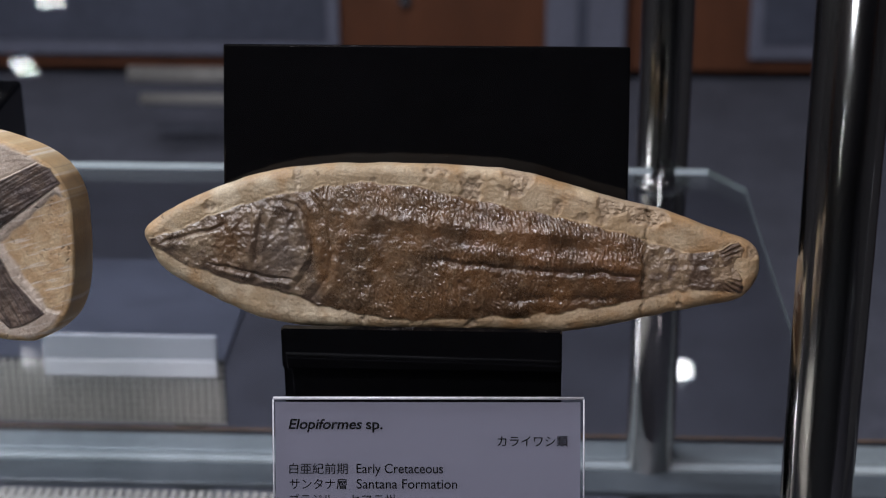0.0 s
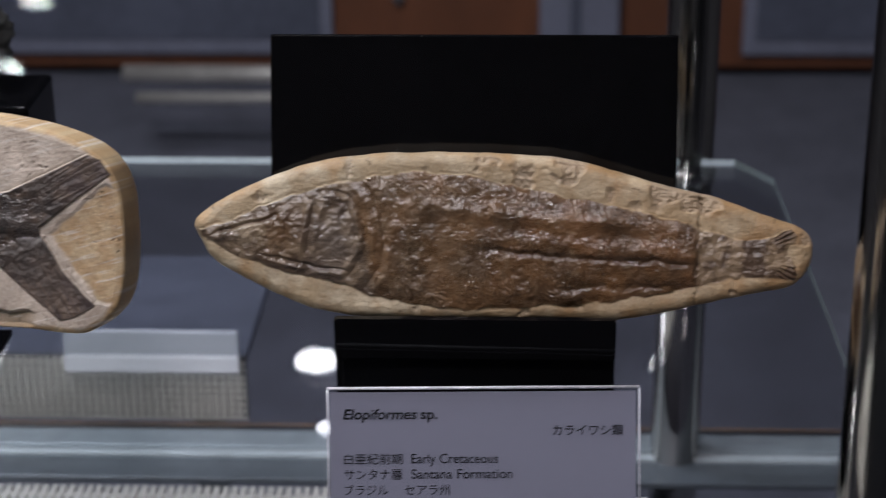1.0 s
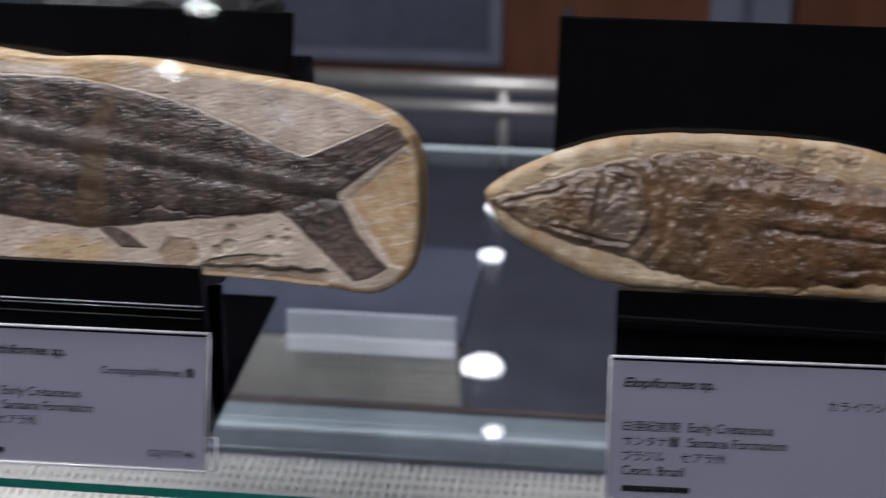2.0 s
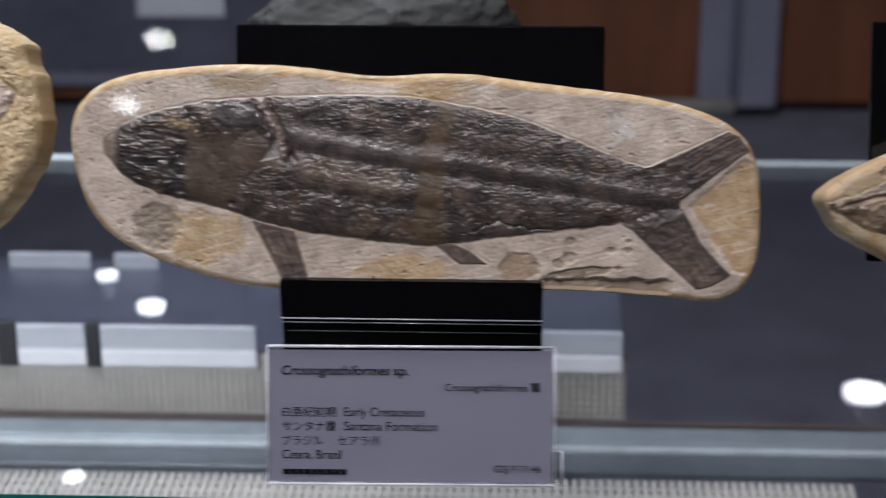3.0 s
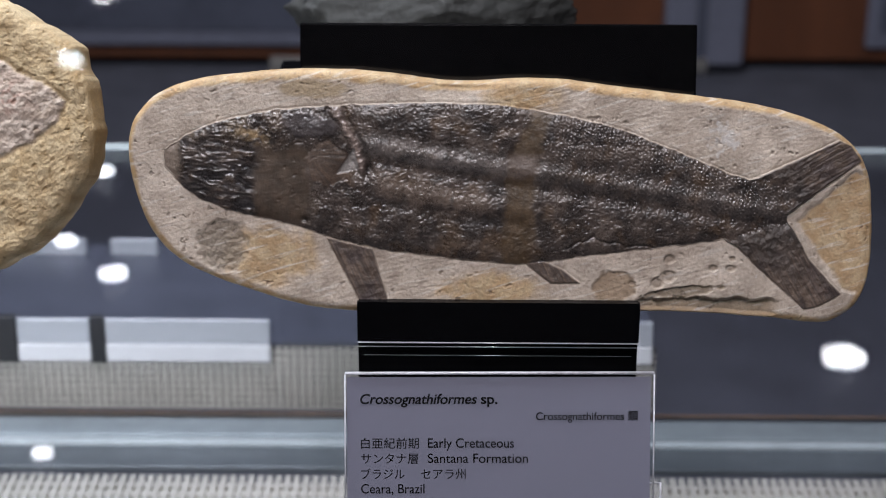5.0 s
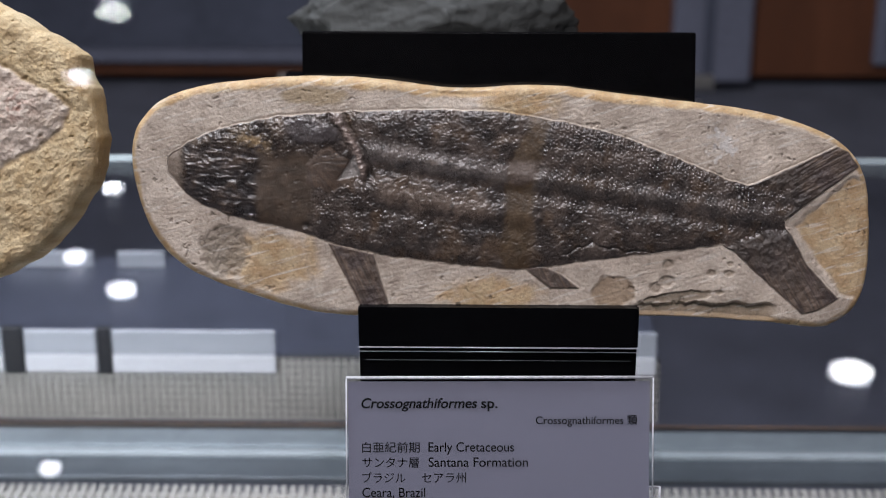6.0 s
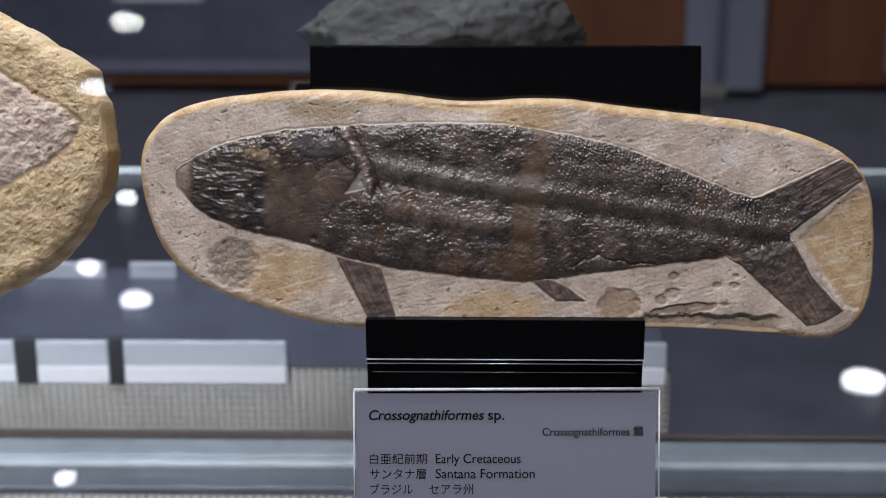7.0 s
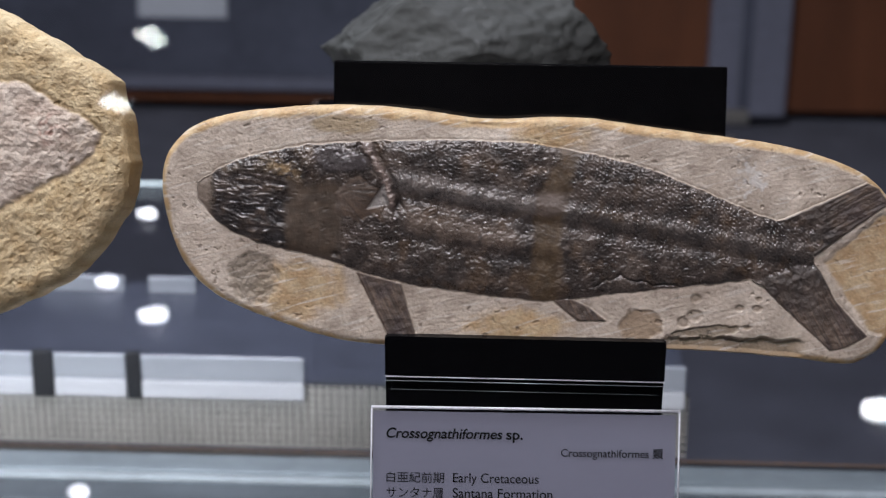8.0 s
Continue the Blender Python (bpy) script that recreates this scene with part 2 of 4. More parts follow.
rl = thing("base_rail", (0, 0.42, BASE), "steel and glass rail along the base of the case", "rail")
part("wood_strip", box(-1.5, 1.4, 0.0232, 0.0278, 0.0, 0.003, 0.001), M_WOOD_DULL, rl, "thin brown wooden strip")
part("dark_gap", box(-1.5, 1.4, 0.0132, 0.0228, 0.0, 0.004), M_DARK, rl)
part("steel_band", box(-1.5, 1.4, -0.0095, 0.0128, 0.0, 0.007, 0.002), M_BAND, rl)
part("glass_band", box(-1.5, 1.4, -0.0172, -0.0098, 0.0, 0.006, 0.002), M_PALE_BAND, rl)
part("steel_lip", box(-1.5, 1.4, -0.0425, -0.0176, 0.0, 0.004, 0.001), M_LIP, rl)
for x in (-1.45, 0.6, 1.35):
    part("leg", box(x - 0.008, x + 0.008, -0.008, 0.008, FLOOR - BASE, 0.0, 0.001), M_STEEL, rl)
# perforated step behind the rail, with standing strips on it
riser_step = thing("perforated_step", (0, 0.458, BASE), "cream perforated metal step behind the rail", "step")
PITCH, TALL = 0.0048, 0.0436
cells = [(-1.3 + i * PITCH, -1.3 + i * PITCH + 0.0027, -0.0012, 0.0, 0.0, TALL) for i in range(249)]
cells += [(-1.3, -0.103, -0.0010, 0.0, i * PITCH, i * PITCH + 0.0024) for i in range(9)]
tagged(part("grill", bar_rows(cells), M_GRILL, riser_step), kind="stuff")
# dark sheet added behind the grill as the shade inside its holes
part("backing", box(-1.3, -0.103, 0.0005, 0.004, 0.0, TALL), M_HOLE_SHADE, riser_step, "near-black sheet standing in for the shade inside the holes")
part("tread", box(-1.3, -0.103, 0.0045, 0.16, 0.036, TALL - 0.001, 0.001), M_SLATE, riser_step, "dark slate tread")
for x0, x1 in ((-0.4545, -0.4455), (-0.5135, -0.5005)):
    part("divider", box(x0, x1, -0.006, -0.0015, 0.034, 0.066, 0.0008), M_DARK, riser_step, "dark upright divider")
for x in (-1.25, -0.14):
    part("leg", box(x - 0.01, x + 0.01, 0.06, 0.08, FLOOR - BASE, 0.036, 0.002), M_STEEL, riser_step)
for x0, x1 in ((-0.216, -0.106), (-0.4452, -0.343), (-0.5002, -0.4548), (-0.75, -0.5138)):
    w = thing("white_strip", ((x0 + x1) / 2, 0.4545, BASE + 0.035), "white plastic strip with a pale upper band on the step", "strip", "white strips on the step")
    h = (x1 - x0) / 2
    part("lower_band", box(-h, h, -0.002, 0.0022, 0.0, 0.0118, 0.001), M_WHITE, w)
    part("upper_band", box(-h, h, -0.001, 0.0022, 0.012, 0.0285, 0.001), M_STRIP, w, "pale translucent band")
for x0, x1 in ((-0.545, -0.485), (-0.468, -0.435)):
    w = thing("white_strip", ((x0 + x1) / 2, 0.60, BASE + TALL - 0.001), "pale plastic strip standing at the back of the step", "strip", "white strips on the step")
    part("band", box(-(x1 - x0) / 2, (x1 - x0) / 2, -0.002, 0.002, 0.0, 0.012, 0.001), M_STRIP, w)

# slanted front glass of the showcase
pane = thing("showcase_glass", (-0.2, -0.2, 0), "slanted clear front glass of the showcase", "glass pane")
m = pose(0, 0, 0, -25, 0, 0)
bm = bmesh.new()
bm.faces.new([bm.verts.new(m @ Vector(p)) for p in ((-1.5, 0, -0.25), (1.5, 0, -0.25), (1.5, 0, 0.44), (-1.5, 0, 0.44))])
pp = part("pane", bm, M_PANE, pane)
pp.visible_shadow = False
part("bottom_rail", box(-1.5, 1.5, -0.012, 0.012, -0.28, -0.25, 0.002, m), M_STEEL, pane)
for x in (-1.512, 1.5):
    part("side_rail", box(x, x + 0.012, -0.012, 0.012, -0.28, 0.44, 0.002, m), M_STEEL, pane)


# ---- downlights ----
def downlight(x, y, z, r, glow=None):
    d = thing("downlight", (x, y, z), "small round recessed downlight, lit", "lamp", "downlights")
    part("trim", tube(r * 1.3, 0.006, pose(0, 0, -0.006), 32, 0.0015), M_STEEL, d)
    part("lens", tube(r, 0.004, pose(0, 0, -0.0105), 32), glow or M_LAMP, d, "glowing white lens")
    return d


SOFFIT = 0.73
canopy = thing("light_canopy", (-0.3, 1.75, SOFFIT), "dark grey lighting canopy hung over the cabinet", "canopy")
part("panel", box(-1.4, 1.4, -0.65, 0.65, 0, 0.05, 0.004), M_SLATE, canopy)
for x in (-1.2, 1.2):
    for y in (-0.5, 0.5):
        part("rod", tube(0.006, CEIL - SOFFIT - 0.05, pose(x, y, 0.05), 16), M_STEEL, canopy)
for x, y, r in ((0.268, 1.565, 0.026), (-0.192, 1.567, 0.026), (-0.214, 1.941, 0.016), (-0.225, 2.13, 0.014), (-0.72, 1.81, 0.019), (-0.81, 1.925, 0.014), (-0.805, 2.21, 0.014), (-0.161, 1.387, 0.011), (-0.713, 1.302, 0.011)):
    downlight(x, y, SOFFIT, r, M_LAMP if r > 0.02 else M_LAMP_SMALL)
for x, y in ((-1.2, -3.57), (-1.068, -3.28)):
    downlight(x, y, CEIL, 0.034, M_LAMP_FAR)


# ---- black acrylic stands ----
def stand(cx, name_label, half=0.0755, top=0.159, shift=0.0, highlight_lines=False):
    st = thing("acrylic_stand", (cx, 0.03, 0), name_label, "stand", "fossil stands on the shelf")
    # leaning back plate
    m = pose(shift, 0.074, top, -17, 0, 0)
    part("back_plate", box(-half, half, 0, 0.004, -0.097, 0, 0.0008, m), M_ACRYLIC, st)
    # front panel with a lip and a small step
    prof = [(0.0, 0.0765), (0.004, 0.0765), (0.004, 0.0715), (0.042, 0.0575), (0.041, 0.0535), (0.008, 0.0655), (0.008, 0.003), (0.004, 0.003), (0.004, 0.0585), (0.0, 0.0605)]
    part("front_panel", extruded(prof, -0.0512, 0.0512, 0.0006), M_ACRYLIC, st)
    if highlight_lines:
        # thin pale tubes added as the highlight lines along the black lip
        part("polished_edge_tint", tube(0.00028, 0.1022, pose(-0.0511, -0.0002, 0.0607, 0, 90, 0), 8), M_EDGE_GLINT, st, "pale strip painted as the highlight on the lip edge")
        part("polished_edge_tint", tube(0.00022, 0.1022, pose(-0.0511, -0.0001, 0.0590, 0, 90, 0), 8), M_STEEL, st)
        part("polished_edge_tint", tube(0.00014, 0.098, pose(-0.049, 0.0039, 0.0535, 0, 90, 0), 8), M_STEEL, st)
    part("base_plate", box(-0.0505, 0.0505, 0.004, 0.14, 0, 0.003, 0.0006), M_ACRYLIC, st)
    part("strut", box(-0.05, 0.05, 0.036, 0.04, 0.003, 0.053, 0.0006), M_ACRYLIC, st)
    return st


stand(0.0518, "glossy black acrylic stand holding the slender fish fossil", 0.0778, 0.1615, -0.0018)
stand(-0.2108, "glossy black acrylic stand holding the dark fish fossil", highlight_lines=True)
stand(-0.502, "glossy black acrylic stand holding the sandy nodule")

# ---- rear riser and dark rock ----
riser = thing("acrylic_riser", (-0.237, 0.29, 0), "black acrylic riser block under the dark rock", "stand")
part("block", box(-0.0755, 0.0755, -0.055, -0.004, 0, 0.086, 0.002), M_ACRYLIC, riser)


def rock(at, size, label):
    bm = bmesh.new()
    bmesh.ops.create_icosphere(bm, subdivisions=6, radius=1)
    rng = random.Random(7)
    cuts = [(Vector((rng.uniform(-1, 1), rng.uniform(-1, 0.6), rng.uniform(-0.4, 1))).normalized(), rng.uniform(0.55, 0.84)) for _ in range(18)]
    for v in bm.verts:
        c = v.co.copy()
        k = 1 + 0.22 * noise.noise(c * 1.3) + 0.10 * noise.noise(c * 3.1)
        c *= k
        for nrm, off in cuts:
            over = c.dot(nrm) - off
            if over > 0:
                c -= nrm * over * 0.93
        c *= 1 + 0.035 * noise.noise(c * 7) + 0.022 * noise.noise(c * 17) + 0.012 * noise.noise(c * 41)
        if c.z < -0.62:
            c.z = -0.62 + (c.z + 0.62) * 0.12
        c.z += 0.16 * c.x + 0.1 * max(0.0, abs(c.x) - 0.6)
        v.co = Vector((c.x * size[0], c.y * size[1], c.z * size[2]))
    low = min(v.co.z for v in bm.verts)
    for v in bm.verts:
        v.co.z -= low
    for f in bm.faces:
        f.smooth = True
    ob = part("rock", bm, M_DARKROCK)
    ob.matrix_basis = pose(*at)
    return tagged(ob, label, "rock")


rock((-0.246, 0.262, 0.086), (0.077, 0.04, 0.043), "dark grey lump of shale on a black riser")


# ---- fossils ----
def gradient_noise(x, y, seed):
    xi, yi = np.floor(x).astype(np.int64), np.floor(y).astype(np.int64)
    fx, fy = x - xi, y - yi

    def corner(dx, dy):
        h = (xi + dx) * 374761393 + (yi + dy) * 668265263 + seed * 974711
        h = (h ^ (h >> 13)) * 1274126177
        a = ((h ^ (h >> 16)) & 1023) * (2 * math.pi / 1024)
        return np.cos(a) * (fx - dx) + np.sin(a) * (fy - dy)

    sx, sy = fx * fx * fx * (fx * (fx * 6 - 15) + 10), fy * fy * fy * (fy * (fy * 6 - 15) + 10)
    a, b = corner(0, 0), corner(1, 0)
    c, d = corner(0, 1), corner(1, 1)
    return 1.5 * ((a + sx * (b - a)) * (1 - sy) + (c + sx * (d - c)) * sy)


def fbm(u, v, size, octaves=4, seed=1, gain=0.5):
    out, amp, tot = 0, 1.0, 0.0
    for i in range(octaves):
        out = out + amp * gradient_noise(u / size + 13.7 * i, v / size - 7.3 * i, seed + i)
        tot += amp
        amp, size = amp * gain, size / 2.03
    return out / tot


def ridged(u, v, size, octaves=3, seed=1):
    out, amp = 0, 1.0
    for i in range(octaves):
        out = out + amp * (1 - 2 * np.abs(gradient_noise(u / size + 5.1 * i, v / size + 3.3 * i, seed + i)))
        amp, size = amp * 0.5, size / 2.1
    return out / 1.75


def step(a, b, x):
    t = np.clip((x - a) / (b - a), 0, 1)
    return t * t * (3 - 2 * t)


def curve(us, vs):
    g = np.linspace(us[0] - 12, us[-1] + 12, 1400)
    w = np.interp(g, us, vs)
    k = np.exp(-np.linspace(-2.5, 2.5, 121) ** 2 / 2)
    w = np.convolve(np.pad(w, 60, mode="edge"), k / k.sum(), mode="valid")
    return lambda u: np.interp(u, g, w)


def bell(x, width):
    return np.exp(-(x / width) ** 2)


def poly_distance(u, v, pts):
    """Signed distance to a polygon, positive inside."""
    d = np.full(u.shape, 1e9)
    inside = np.zeros(u.shape, bool)
    k = len(pts)
    for i in range(k):
        (ax, ay), (bx, by) = pts[i], pts[(i + 1) % k]
        ex, ey = bx - ax, by - ay
        t = np.clip(((u - ax) * ex + (v - ay) * ey) / (ex * ex + ey * ey), 0, 1)
        d = np.minimum(d, np.hypot(u - ax - t * ex, v - ay - t * ey))
        inside ^= ((ay > v) != (by > v)) & (u < (bx - ax) * (v - ay) / (by - ay + 1e-12) + ax)
    return np.where(inside, d, -d)


def closed_spline(pts, n):
    p = np.array(pts, float)
    k = len(p)
    out = []
    for i in range(k):
        a, b, c, d = p[i - 1], p[i], p[(i + 1) % k], p[(i + 2) % k]
        t = np.linspace(0, 1, n // k, endpoint=False)[:, None]
        out.append(0.5 * (2 * b + (c - a) * t + (2 * a - 5 * b + 4 * c - d) * t ** 2 + (3 * b - a - 3 * c + d) * t ** 3))
    return np.vstack(out)


def mixed(a, b, t):
    return a + (b - a) * np.asarray(t)[..., None]


def grid_part(name, P, C, quads, mat, parent, label=""):
    keep, inv = np.unique(quads, return_inverse=True)
    q = inv.reshape(-1, 4).astype(np.int32)
    me = bpy.data.meshes.new(name)
    me.vertices.add(len(keep))
    me.vertices.foreach_set("co", P[keep].astype(np.float32).ravel())
    me.loops.add(q.size)
    me.loops.foreach_set("vertex_index", q.ravel())
    me.polygons.add(len(q))
    me.polygons.foreach_set("loop_start", np.arange(0, q.size, 4, dtype=np.int32))
    me.polygons.foreach_set("use_smooth", np.ones(len(q), bool))
    me.update(calc_edges=True)
    me.validate()
    at = me.attributes.new("shade", "FLOAT_COLOR", "POINT")
    at.data.foreach_set("color", C[keep].astype(np.float32).ravel())
    me.materials.append(mat)
    ob = new(name, me)
    ob.parent = parent
    if label:
        tagged(ob, label)
    return ob


def slab(name, at, lean, outline, relief, thick, R, cell, parts, label, category, wobble=0.5, group="fossils on stands"):
    """A stone slab: outline in millimetres, front face shaped by relief(u, v, edge distance), rounded rim, sides and back."""
    ring = closed_spline(outline, 480)
    ring = ring + wobble * np.stack([fbm(ring[:, 0], ring[:, 1], 9, 3, 50), fbm(ring[:, 0], ring[:, 1], 9, 3, 60)], 1)
    a, b = ring[:, 0].argmin(), ring[:, 0].argmax()
    order = np.roll(ring, -a, axis=0)
    kb = (b - a) % len(ring)
    upper, lower = order[: kb + 1], np.vstack([order[kb:], order[:1]])[::-1]
    u0, u1 = ring[a, 0], ring[b, 0]
    ns = int((u1 - u0) / cell * 1.12)
    nr = int((ring[:, 1].max() - ring[:, 1].min()) / cell)
    s = np.linspace(0, 1, ns)
    s = 0.62 * s + 0.38 * (0.5 - 0.5 * np.cos(math.pi * s))
    us = u0 + (u1 - u0) * s
    hi = np.interp(us, upper[:, 0], upper[:, 1])
    lo = np.interp(us, lower[:, 0], lower[:, 1])
    r = np.linspace(0, 1, nr)
    r = 0.8 * r + 0.2 * (0.5 - 0.5 * np.cos(math.pi * r))
    Ug = np.repeat(us[:, None], nr, 1)
    Vg = lo[:, None] + (hi - lo)[:, None] * r[None]
    u, v = Ug.ravel(), Vg.ravel()
    d = np.full(u.shape, 1e9)
    for ax, ay in ring[::6]:
        d = np.minimum(d, (u - ax) ** 2 + (v - ay) ** 2)
    near = np.nonzero(d < 170)[0]
    un, vn = u[near], v[near]
    dn = np.full(un.shape, 1e9)
    for i in range(len(ring)):
        (ax, ay), (bx, by) = ring[i], ring[(i + 1) % len(ring)]
        ex, ey = bx - ax, by - ay
        t = np.clip(((un - ax) * ex + (vn - ay) * ey) / (ex * ex + ey * ey), 0, 1)
        dn = np.minimum(dn, (un - ax - t * ex) ** 2 + (vn - ay - t * ey) ** 2)
    d[near] = dn
    d = np.sqrt(d)
    h, col, reg, gloss = relief(u, v, d)
    col = np.hstack([col, gloss[:, None]])
    q = np.clip(d / R, 0, 1)
    rim = -R * (1 - np.sqrt(np.clip(1 - (1 - q) ** 2, 0, 1)))
    front = rim + h * step(0, 2.2, d)
    # sides and back, as rings stepping backwards
    loop = np.concatenate([np.arange(ns) * nr + nr - 1, (np.arange(ns - 2, 0, -1)) * nr])
    cu, cv = u[loop], v[loop]
    mu, mv = cu.mean(), cv.mean()
    rows_u, rows_v, rows_n = [u], [v], [front]
    cols = [col]
    levels = [(0.35, 1.006), (0.7, 1.0), (0.92, 0.975), (1.0, 0.93), (1.0, 0.5), (1.0, 0.02)]
    for lv, sc in levels:
        nn = -R - (thick - R) * lv + 0.5 * fbm(cu + 40 * lv, cv, 6, 3, 70)
        rows_u.append(mu + (cu - mu) * sc)
        rows_v.append(mv + (cv - mv) * sc)
        rows_n.append(nn)
        cols.append(col[loop])
    Uall, Vall, Nall = np.concatenate(rows_u), np.concatenate(rows_v), np.concatenate(rows_n)
    C = np.clip(np.vstack(cols), 0.004, 0.9)
    P = np.stack([Uall, -Nall, Vall], 1) / 1000.0
    ii, jj = np.meshgrid(np.arange(ns - 1), np.arange(nr - 1), indexing="ij")
    k00 = (ii * nr + jj).ravel()
    quads = np.stack([k00, k00 + nr, k00 + nr + 1, k00 + 1], 1)
    qreg = reg[k00 + nr + 1]
    side, prev = [], loop
    for i in range(len(levels)):
        cur = ns * nr + i * len(loop) + np.arange(len(loop))
        side.append(np.stack([prev, np.roll(prev, -1), np.roll(cur, -1), cur], 1))
        prev = cur
    ob = new(name)
    ob.empty_display_size = 0.02
    ob.matrix_basis = pose(*at, -lean, 0, 0)
    tagged(ob, label, category, group)
    for i, (pn, mat, lb) in enumerate(parts):
        sel = quads[qreg == i]
        if i == 0:
            sel = np.vstack([sel] + side)
        if len(sel):
            grid_part(pn, P, C, sel, mat, ob, lb)
    return ob


def imbricate(u, v, pitch, row, seed):
    """Overlapping scale edges: saw-tooth ridges in staggered rows."""
    k = np.floor(v / row)
    f = u / pitch + 0.5 * k + 0.35 * gradient_noise(k * 0.37 + 0.5, u / (pitch * 5), seed)
    f = f - np.floor(f)
    w = v / row - k
    return (np.minimum(f * 1.25, (1 - f) * 5) - 0.4) * (0.35 + 0.65 * np.sin(math.pi * w) ** 0.6)


def tone(r, g, b):
    return np.array([r, g, b])


def relief_slender(u, v, d):
    top = curve([-100, -86, -67, -44, -21, 0, 21, 43, 66, 80, 95, 109, 117], [33.3, 38.6, 46.6, 52.4, 56.1, 54.3, 49.7, 45.3, 40.7, 36.7, 31.6, 31.8, 37])
    bot = curve([-100, -88, -71, -50, -37, -21, 0, 21, 44, 66, 81, 95, 109, 118], [33.3, 25.6, 19.9, 15.5, 10.8, 7.4, 5.5, 6.5, 8, 11.1, 14, 17.6, 18.4, 16.4])
    wob = 1.7 * fbm(u, v, 8, 5, 3)
    sd = np.minimum(top(u) - v, v - bot(u)) + wob
    sd = np.minimum(sd, np.minimum(u + 99, 117.0 - u + 5.0 * fbm(u, v, 7, 4, 9)))
    body = step(-0.4, 0.5, sd)
    head = 1 - step(-42, -37, u + 0.25 * (v - 32))
    tail = step(81, 84, u)
    # stone
    h = 0.7 * fbm(u, v, 22, 4, 21) + 0.20 * fbm(u, v, 2.2, 4, 22) + 0.05 * gradient_noise((u + 2 * fbm(u, v, 9, 2, 24)) / 9, (v - 0.2 * np.abs(u) * 0.3) / 1.3, 25)
    chip = step(0.0, 0.25, fbm(u, v, 13, 3, 31) + 0.5 * bell(u - 32, 22) * step(46, 54, v) + 0.4 * bell(u - 72, 16) * step(38, 44, v) - 0.35)
    h -= chip * (0.7 + 0.9 * ridged(u, v, 2.6, 3, 33))
    base = mixed(tone(0.36, 0.28, 0.175), tone(0.50, 0.43, 0.31), step(-0.3, 0.4, fbm(u, v, 13, 5, 41, 0.6)))
    base = mixed(base, tone(0.33, 0.19, 0.075), 0.55 * step(0.0, 0.6, fbm(u, v, 11, 4, 43) + 0.35 * bell(d, 3.0) - 0.05 + 0.3 * step(70, 110, u)))
    base = mixed(base, tone(0.40, 0.34, 0.26), 0.7 * chip)
    base = mixed(base, tone(0.13, 0.09, 0.05), 0.75 * step(0.32, 0.55, fbm(u, v, 3.2, 3, 45)) * step(0.0, 0.3, fbm(u, v, 18, 2, 46) + 0.1))
    # body
    full = 2.6 * (1 - np.exp(-np.clip(sd, 0, 99) / 6.0)) * (1 - 0.6 * tail) * (1 - 0.25 * head)
    vg = np.interp(u, [-40, -10, 20, 43, 70, 83], [33, 30, 25.9, 24.6, 23.6, 21.2]) + 2.2 * fbm(u, 0 * u, 13, 4, 47)
    along = step(-12, 14, u) * (1 - step(78, 84, u))
    fold = -0.75 * bell(v - vg, 1.0) * along * (0.5 + step(-0.3, 0.3, fbm(u, v, 8, 3, 48))) + 0.6 * bell(v - vg - 4.5, 3.0) * along
    fold += 0.9 * bell(v - vg - 13, 3.0) * step(-40, -10, u) * (1 - step(50, 75, u))
    fold += 1.5 * bell(np.hypot((u - 37) / 1.7, v - 9.8), 2.6) + 1.3 * bell(np.hypot((u - 49) / 1.9, v - 38.5), 2.6) - 0.5 * bell(v - 13 - 0.02 * u - 2 * fbm(u, v, 10, 3, 49), 1.2) * step(20, 40, u) * (1 - tail)
    lumps = 0.9 * fbm(u, v, 13, 3, 51) + 0.35 * fbm(u, v, 3.2, 3, 50)
    uw, vw = u + 2.2 * fbm(u, v, 6, 3, 52), v + 2.4 * fbm(u, v, 7, 2, 53)
    tick = imbricate(uw + 0.30 * vw, vw - 0.12 * uw, 1.55, 2.6, 55)
    fine = imbricate(uw + 0.45 * vw, vw - 0.3 * uw, 1.0, 0.95, 57)
    zone = np.clip(bell(v - 51 + 0.12 * (u + 20), 6) * step(-44, -34, u) + bell(v - 13 - 0.05 * u, 8) * (1 - step(25, 60, u)) + 0.8 * bell(v - 29, 4) * step(-15, 0, u), 0.12, 1)
    skin = (0.75 * tick * zone + 0.42 * fine * (1 - 0.5 * zone) + 0.20 * ridged(u, v, 1.3, 3, 56)) * (1 - head)
    skin = skin * (0.5 + 0.5 * step(-0.35, 0.25, fbm(u, v, 14, 3, 54)))
    uh, vh = u + 1.2 * fbm(u, v, 8, 4, 81), v + 1.2 * fbm(u, v, 8, 4, 83)
    rr = np.hypot(uh + 54, (vh - 32) * 0.88)
    ang = np.abs(np.arctan2(vh - 32, uh + 54) - 0.15)
    arcs = sum(k * bell(rr - r0, w) for r0, k, w in ((13.5, 0.6, 0.9), (15.6, -0.9, 0.6), (19, 0.5, 1.5), (22.5, -0.8, 0.6), (25.5, 0.5, 1.2))) * (1 - step(0.9, 1.4, ang)) * (0.55 + step(-0.3, 0.3, fbm(u, v, 7, 3, 84)))
    bars = (0.8 * bell(uh + 62 - 0.16 * (vh - 30), 0.9) - 1.0 * bell(uh + 59.7 - 0.16 * (vh - 30), 0.7) + 0.8 * bell(uh + 57 - 0.22 * (vh - 30), 1.3)) * step(24, 28, v) * (1 - step(42, 47, v))
    jaw = (0.5 * bell(vh - np.interp(u, [-92, -45], [26.5, 17]), 0.8) - 0.8 * bell(vh - np.interp(u, [-92, -45], [28.4, 19.0]), 0.5)) * step(-80, -72, u) * (1 - step(-47, -43, u))
